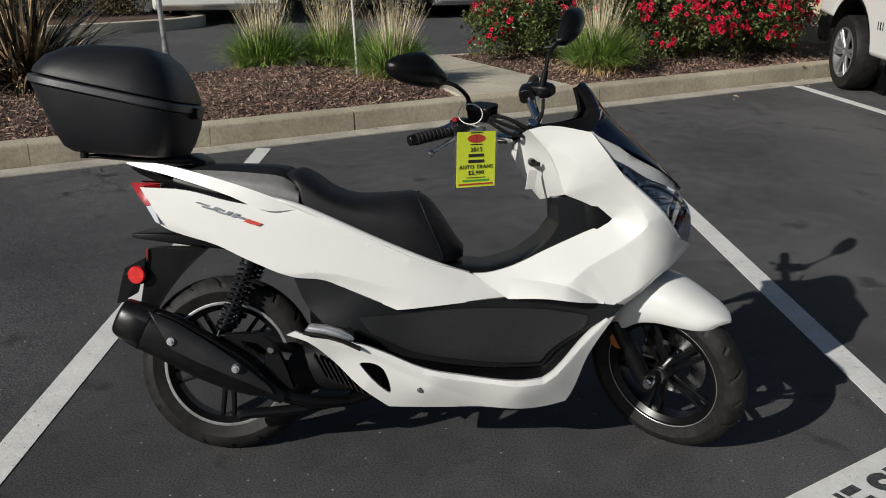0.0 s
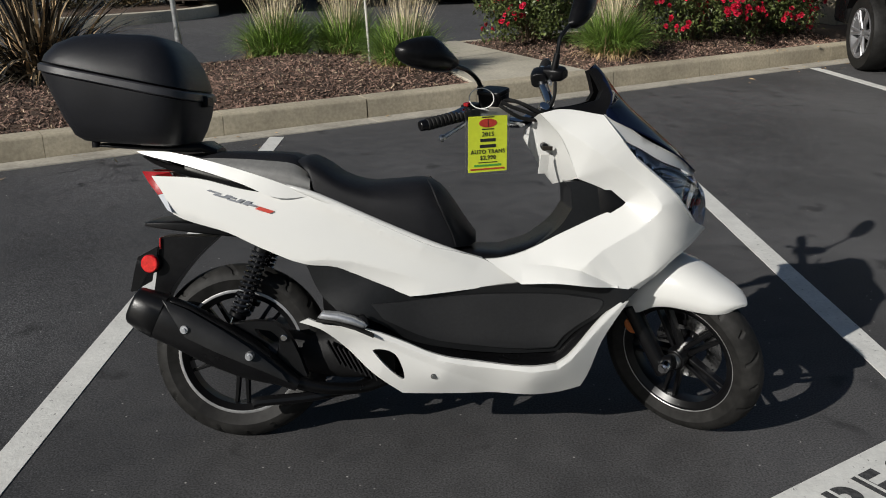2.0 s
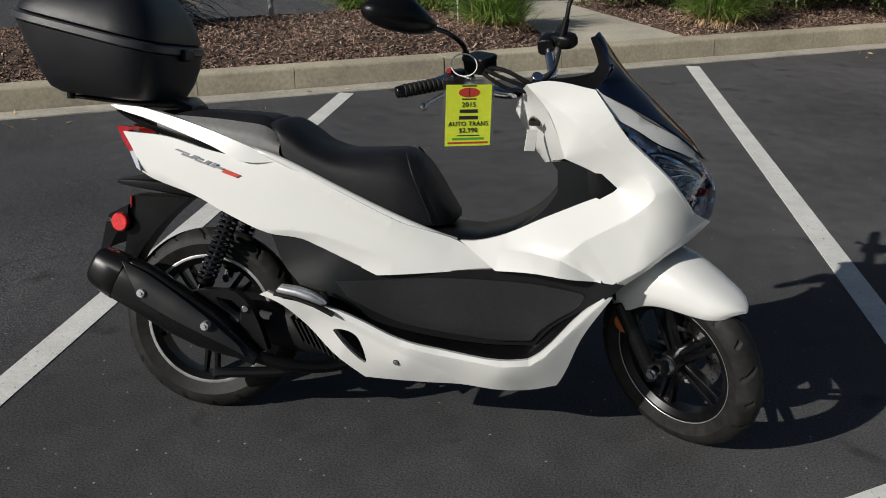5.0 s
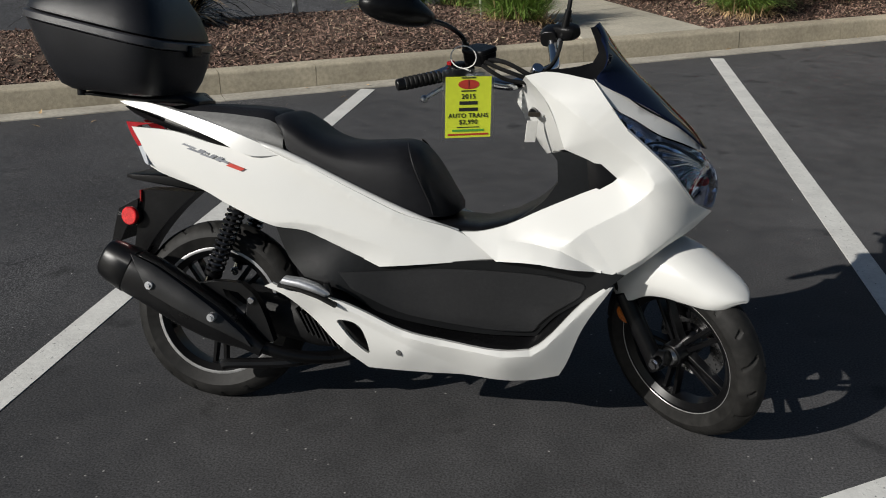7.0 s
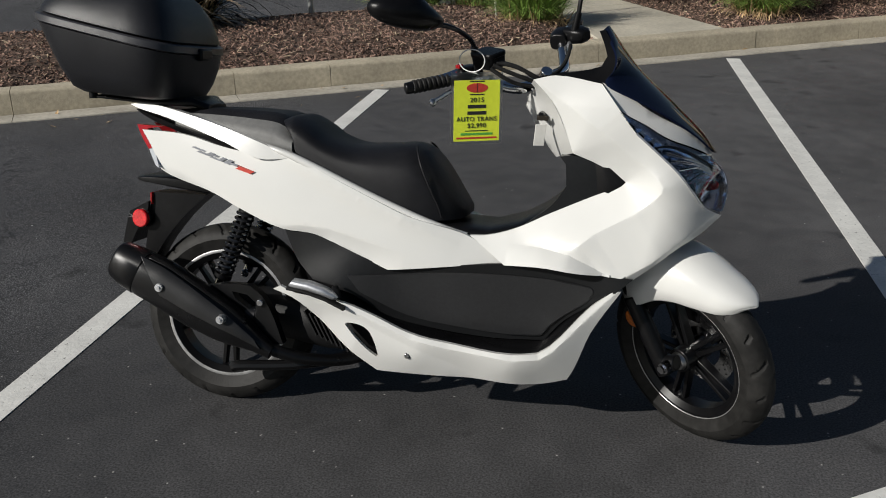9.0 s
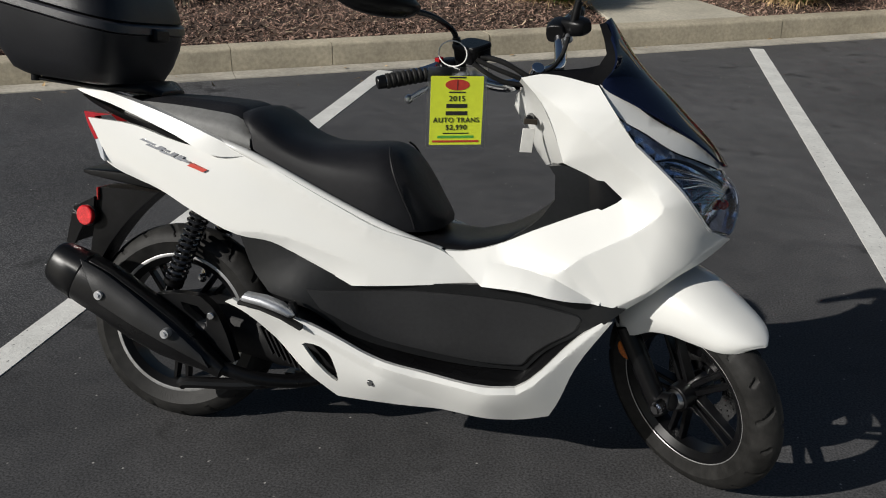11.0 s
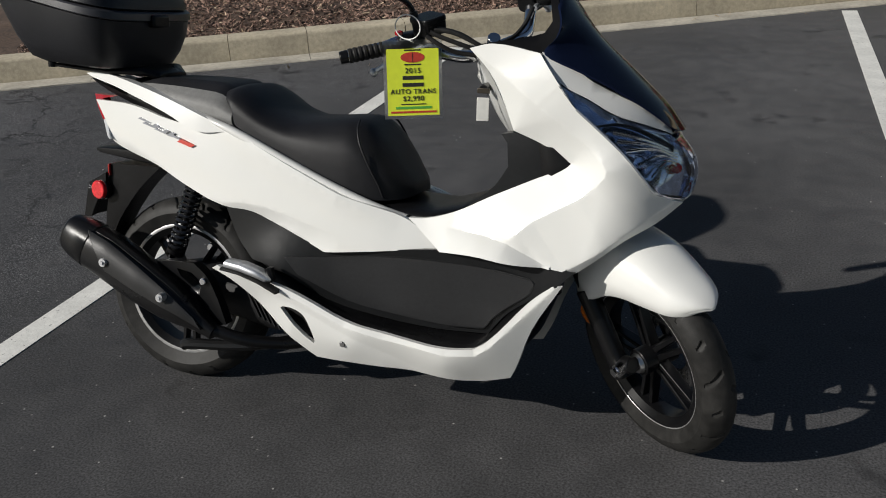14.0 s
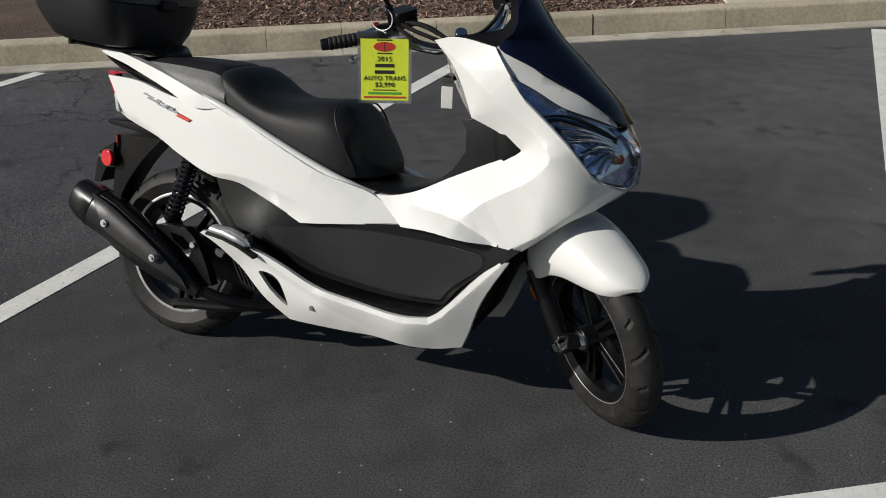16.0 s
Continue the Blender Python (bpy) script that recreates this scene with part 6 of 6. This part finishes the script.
    for cx in (fx, rx):
        for s in (-1, 1):
            liner = bmesh.new()
            cyl(liner, (cx, s * (W / 2 - 0.45), R), (cx, s * (W / 2 - 0.26), R), R * (arch - 0.01), n=28)
            rows = [[(cx + q * math.cos(a), y, R + q * math.sin(a)) for y, q in ((s * (W / 2 - 0.30), R * arch - 0.010), (s * (W / 2 - 0.012), R * arch - 0.010), (s * (W / 2 - 0.012), R * arch - 0.004), (s * (W / 2 - 0.30), R * arch - 0.004))]
                    for a in [0.36 + (math.pi - 0.72) * i / 20 for i in range(21)]]
            loft(liner, rows)
            part("wheel_arch", liner, PLASTIC, root)
            t = bmesh.new()
            revolve(t, [(R - 0.02, -0.115), (R, -0.08), (R, 0.08), (R - 0.02, 0.115), (R * 0.68, 0.11), (R * 0.66, 0.0), (R * 0.68, -0.11)], 40)
            w = part("wheel", t, RUBBER, root, "black car tyre", m=Matrix.Translation((cx, s * (W / 2 - 0.10), R)))
            rim = bmesh.new()
            revolve(rim, [(R * 0.67, 0.095), (R * 0.67, 0.118), (R * 0.62, 0.114), (R * 0.58, 0.04), (R * 0.62, 0.04)], 36)
            cyl(rim, (0, 0.03, 0), (0, 0.085, 0), R * 0.15, n=18)
            for i in range(6):
                a = i * math.pi / 3
                for off in (-0.12, 0.12):
                    dx, dz = math.cos(a + off), math.sin(a + off)
                    loft(rim, [ring((dx * R * q, yy, dz * R * q), Vector((-dz, 0, dx)) * 0.015, (0, 0.014, 0), 6, 3) for q, yy in ((0.12, 0.085), (0.40, 0.102), (0.63, 0.105))])
            if s < 0:
                bmesh.ops.scale(rim, vec=(1, -1, 1), verts=rim.verts)
            part("rim", rim, RIM_ALLOY, w, "bright alloy rim", angle=40)
    if mark:
        for i in range(3):                                    # a short unreadable number low on the wing
            b = bmesh.new()
            box(b, fx - 0.66 - i * 0.050, W / 2 + 0.001, 0.66, 0.012 + 0.008 * (i % 2), 0.004, 0.07)
            part("fleet_mark", b, PLASTIC, root, "small dark mark on the flank")
    return root


SUV_WHEEL = Vector((4.50, 6.60))
suv_axis = Vector((0.02, 1.0)).normalized()
suv_yaw = math.degrees(math.atan2(suv_axis.y, suv_axis.x))
suv_left = Vector((-suv_axis.y, suv_axis.x))
suv_mid = SUV_WHEEL - suv_axis * (4.7 / 2 - 0.80) - suv_left * (1.86 / 2 - 0.02)
car("white sport utility vehicle parked with its nose at the kerb", CAR_WHITE, pose(suv_mid.x, suv_mid.y, 0, 0, 0, suv_yaw), ground=0.38, R=0.345, arch=1.50, nose=0.645, name="parked_suv", mark=True)
for label, paint, x, y, yaw in (("white pickup-sized car parked across the lane", CAR_WHITE, -3.2, 14.0, -75), ("dark car parked across the lane", CAR_DARK, -1.05, 15.0, -75),
                                ("silver car parked across the lane", CAR_SILVER, 0.85, 15.4, -75), ("white car parked across the lane", CAR_WHITE, 2.8, 16.6, -75)):
    car(label, paint, pose(x, y, 0, 0, 0, yaw), H=1.6, ground=0.20, R=0.34, bumper=paint)
STUCCO = mat("beige_stucco", (0.46, 0.38, 0.26), 0.9, spread=0.1, scale=30, bump=0.4, bump_scale=120, patches=0.12, patch_scale=2)
bm = bmesh.new()
box(bm, 0, 0, 1.3, 1.0, 0.6, 2.6)
wp = Vector((5.36, 9.25, 0))
tagged(part("wall_pillar", bm, STUCCO, m=pose(wp.x, wp.y, 0, 0, 0, 31), bevel=0.02), "beige stucco pillar behind the roses", "pillar", kind="structure")


# dry leaves and twigs blown against the kerb
def litter():
    rng = np.random.default_rng(77)
    verts, faces = [], []
    for i in range(70):
        u, v = (rng.uniform(4.3, 5.4), rng.uniform(-0.30, 0.10)) if i < 34 else (rng.uniform(-3.0, 5.0), -rng.random() ** 2 * 0.45 - 0.02)
        z = 0.160 if v > 0 else (0.014 if v > -0.19 else 0.006)
        m = Matrix.Translation(KP(u, v, z)) @ Euler((rng.normal(0, 0.3), rng.normal(0, 0.3), rng.uniform(0, 6.3))).to_matrix().to_4x4()
        s = rng.uniform(0.010, 0.024)
        w = 0.5 if i % 3 else 0.08
        o = len(verts)
        verts += [m @ (Vector(p) * s) for p in ((-1.4, 0, 0), (-0.3, -w, 0.15), (1.3, 0, 0.05), (-0.3, w, 0.15))]
        faces += [(o, o + 1, o + 2), (o, o + 2, o + 3)]
    me = bpy.data.meshes.new("leaf_litter")
    me.from_pydata(verts, [], faces)
    me.materials.append(DRY)
    tagged(new("leaf_litter", me), "dry leaves and twigs blown against the kerb", "leaves", kind="stuff")


litter()

# ---- small things on and about the scooter ----
def flat_text(body, size, m, material, name, parent=None, spacing=1.0, align='CENTER', depth=0.0006, bold=0.0):
    cu = bpy.data.curves.new(name, 'FONT')
    cu.body, cu.size, cu.align_x, cu.align_y, cu.extrude, cu.space_character = body, size, align, 'CENTER', depth, spacing
    cu.offset = bold
    tmp = new(name, cu)
    dg = bpy.context.evaluated_depsgraph_get()
    me = bpy.data.meshes.new_from_object(tmp.evaluated_get(dg))
    bpy.data.objects.remove(tmp)
    bpy.data.curves.remove(cu)
    me.materials.clear()
    me.materials.append(material)
    ob = new(name, me)
    if parent is not None:
        ob.parent = parent
    ob.matrix_basis = m
    return ob


CARD = mat("neon_yellow_card", (0.80, 0.90, 0.05), 0.55, spread=0.04, scale=60, coat=0.3, patches=0.03)
INK = mat("black_ink", (0.02, 0.02, 0.02), 0.6, spread=0.1, scale=90)
RED_INK = mat("red_ink", (0.55, 0.05, 0.03), 0.6, spread=0.1, scale=90)
GREEN_INK = mat("green_ink", (0.10, 0.42, 0.06), 0.6, spread=0.1, scale=90)
SLEEVE = glass("clear_plastic_sleeve", (0.90, 0.92, 0.93), 0.30, 1.25)
WHITE_PLASTIC = mat("white_plastic", (0.75, 0.74, 0.70), 0.5, spread=0.06, scale=50, patches=0.06)


def slab(w, h, d):
    bm = bmesh.new()
    box(bm, 0, 0, 0, w, h, d)
    return bm


def price_tag():
    right = Vector((0.90, 0.43, -0.045)).normalized()
    up = Vector((0.0, 0.10, 1.0))
    up = (up - right * up.dot(right)).normalized()
    nrm = right.cross(up)
    m = Matrix((right, up, nrm)).transposed().to_4x4()
    m.translation = Vector((0.747, 0.068, 0.868))
    m = m @ Matrix.Diagonal((0.95, 0.96, 1, 1))
    root = thing("price_tag", "neon yellow price tag in a clear sleeve hung from the handlebar", "tag", m=m)
    sl = part("sleeve", slab(0.142, 0.188, 0.0012), SLEEVE, root, "clear plastic sleeve")
    sl.location = (0, 0.006, -0.0008)
    part("card", slab(0.126, 0.160, 0.0012), CARD, root, "neon yellow printed card").location = (0, 0, 0.0008)
    z = 0.0018
    oval = bmesh.new()
    loft(oval, [ring((0, 0.060, 0.0012), (0.029, 0, 0), (0, 0.0125, 0), 28), ring((0, 0.060, 0.0020), (0.029, 0, 0), (0, 0.0125, 0), 28)])
    part("red_oval", oval, RED_INK, root, "red oval printed on the card")
    part("oval_line", slab(0.0012, 0.023, 0.0006), INK, root).location = (0, 0.060, 0.0022)
    for y, text, size in ((0.028, "2015", 0.018), (-0.022, "AUTO TRANS", 0.0165), (-0.039, "$2,990", 0.017)):
        flat_text(text, size, Matrix.Translation((0, y, z)), INK, "printed_line", root, 1.12)
    for y, w in ((0.0115, 0.050), (-0.0055, 0.052)):              # names, as plain bars
        part("printed_bar", slab(w, 0.009, 0.0006), INK, root).location = (0, y, z)
    part("small_print", slab(0.062, 0.0022, 0.0006), INK, root).location = (0, -0.0525, z)
    part("small_print", slab(0.088, 0.0058, 0.0006), GREEN_INK, root, "green line of small print").location = (0, -0.0610, z)
    part("small_print", slab(0.112, 0.0045, 0.0006), RED_INK, root, "red line of small print").location = (0, -0.0715, z)
    for s in (-1, 1):
        part("oval_line_of_print", slab(0.040, 0.003, 0.0006), INK, root).location = (0, 0.060 + s * 0.017, z)
    rg = bmesh.new()
    inv = m.inverted()
    c = inv @ Vector((0.730, 0.098, 0.988))
    tube(rg, [c + Vector((0.029 * math.cos(a), 0.029 * math.sin(a), 0.020 * math.cos(a))) for a in [2 * math.pi * i / 24 for i in range(25)]], 0.0016, 6, 1)
    tube(rg, [c + Vector((0, -0.029, 0)), Vector((0.004, 0.094, 0.001))], 0.0012, 6, 1)
    part("tie_ring", rg, WHITE_PLASTIC, root, "white plastic tie")


price_tag()


BRONZE = mat("bronze", (0.035, 0.028, 0.02), 0.40, 0.6, spread=0.2, scale=80)
# key tag at the ignition, with its little slot
sl = bmesh.new()
cyl(sl, (0.895, -0.080, 0.870), (0.895, -0.118, 0.867), 0.011, n=18)
lock = part("ignition_lock", sl, METAL_BLACK, scooter, "ignition lock", bevel=0.002)
sl = bmesh.new()
box(sl, 0.901, -0.130, 0.864, 0.030, 0.005, 0.012)
box(sl, 0.895, -0.122, 0.866, 0.006, 0.016, 0.004)
part("key", sl, BRONZE, lock, "bronze ignition key", bevel=0.001)
kt = bmesh.new()
box(kt, 0, 0, -0.028, 0.028, 0.002, 0.058)
key_tag = part("key_tag", kt, WHITE_PLASTIC, m=pose(0.908, 0.092, 0.832, 6, 4, 18), bevel=0.0015)
tagged(key_tag, "small white paper tag hung on the ignition key", "tag")

# cables between the bars and the body
for k, pts in enumerate((((0.774, -0.13, 1.0), (0.812, -0.12, 0.996), (0.848, -0.11, 0.982), (0.885, -0.1, 0.963)),
                         ((0.763, -0.15, 0.986), (0.797, -0.14, 0.964), (0.829, -0.12, 0.949), (0.876, -0.1, 0.943)),
                         ((0.768, -0.14, 0.995), (0.800, -0.13, 0.981), (0.842, -0.115, 0.966), (0.880, -0.1, 0.953)),
                         ((0.780, -0.125, 1.004), (0.826, -0.10, 0.992), (0.862, -0.09, 0.972), (0.898, -0.08, 0.950)),
                         ((0.946, 0.1, 1.057), (0.94, 0.06, 1.018), (0.925, 0.02, 0.987), (0.906, -0.02, 0.971)))):
    cb = bmesh.new()
    tube(cb, pts, 0.0055, 8)
    part("cable", cb, RUBBER, scooter, "black control cable")
tp = bmesh.new()
cyl(tp, (0.885, -0.03, 0.955), (0.90, -0.06, 0.985), 0.016, n=16)
part("bar_clamp", tp, CHROME, scooter, "bright bar clamp", bevel=0.002)
sw = bmesh.new()
box(sw, 0.778, -0.214, 1.043, 0.016, 0.016, 0.010)
part("red_switch", sw, RED_LENS, bars, "red stop switch", bevel=0.002)

# emblem on the tail: slanting grey bars and a red one, as plain shapes
EMBLEM = mat("emblem_grey", (0.34, 0.35, 0.38), 0.35, 0.5, spread=0.2, scale=80)
fe = spline_surface([(-0.148, -0.145, 0.662), (-0.10, -0.13, 0.780), (0.034, -0.155, 0.750), (0.136, -0.170, 0.724), (0.16, -0.184, 0.66), (-0.011, -0.16, 0.625), (0.081, -0.165, 0.585), (0.34, -0.186, 0.60)])
for x, z, w, h, mt in ((-0.048, 0.7415, 0.040, 0.005, EMBLEM), (-0.034, 0.7310, 0.034, 0.005, EMBLEM), (-0.012, 0.7295, 0.014, 0.012, EMBLEM), (0.002, 0.7270, 0.022, 0.005, EMBLEM), (0.004, 0.7190, 0.026, 0.005, EMBLEM), (0.026, 0.7175, 0.012, 0.013, EMBLEM),
                       (0.046, 0.7120, 0.012, 0.014, EMBLEM), (0.062, 0.7060, 0.022, 0.006, EMBLEM), (0.098, 0.6925, 0.042, 0.010, RED_INK)):
    bm = bmesh.new()
    a, sh = math.tan(radians(-17)), 1.2 * h
    y = fe(x, z) - 0.0035
    pts = [(-w / 2 - sh / 2, -h / 2), (w / 2 - sh / 2, -h / 2), (w / 2 + sh / 2, h / 2), (-w / 2 + sh / 2, h / 2)]
    lo = [bm.verts.new((x + px, y, z + pz + px * a)) for px, pz in pts]
    hi = [bm.verts.new((x + px, y + 0.016, z + pz + px * a)) for px, pz in pts]
    bm.faces.new(lo)
    bm.faces.new(hi[::-1])
    for i in range(4):
        j = (i + 1) % 4
        bm.faces.new((lo[i], lo[j], hi[j], hi[i]))
    part("emblem_bar", bm, mt, scooter)

# stencilled letters on the band, with the bridges that a stencil leaves
for ch, u in (("R", 0.218), ("E", 0.338), ("S", 0.472), ("T", 0.592)):
    ob = flat_text(ch, 0.200, BAND @ Matrix.Translation((u, -0.146, 0.0080)), STENCIL, "stencilled_letter", None, 1.0, bold=0.0065)
    tagged(ob, "black letter stencilled on the white band", "marking", kind="structure")
for u in (0.197, 0.320):
    bm = bmesh.new()
    box(bm, u, -0.146, 0.0086, 0.011, 0.17, 0.0008)
    tagged(part("stencil_bridge", bm, LINE, m=BAND.copy()), "white bridge across a stencilled letter", "marking", kind="structure")
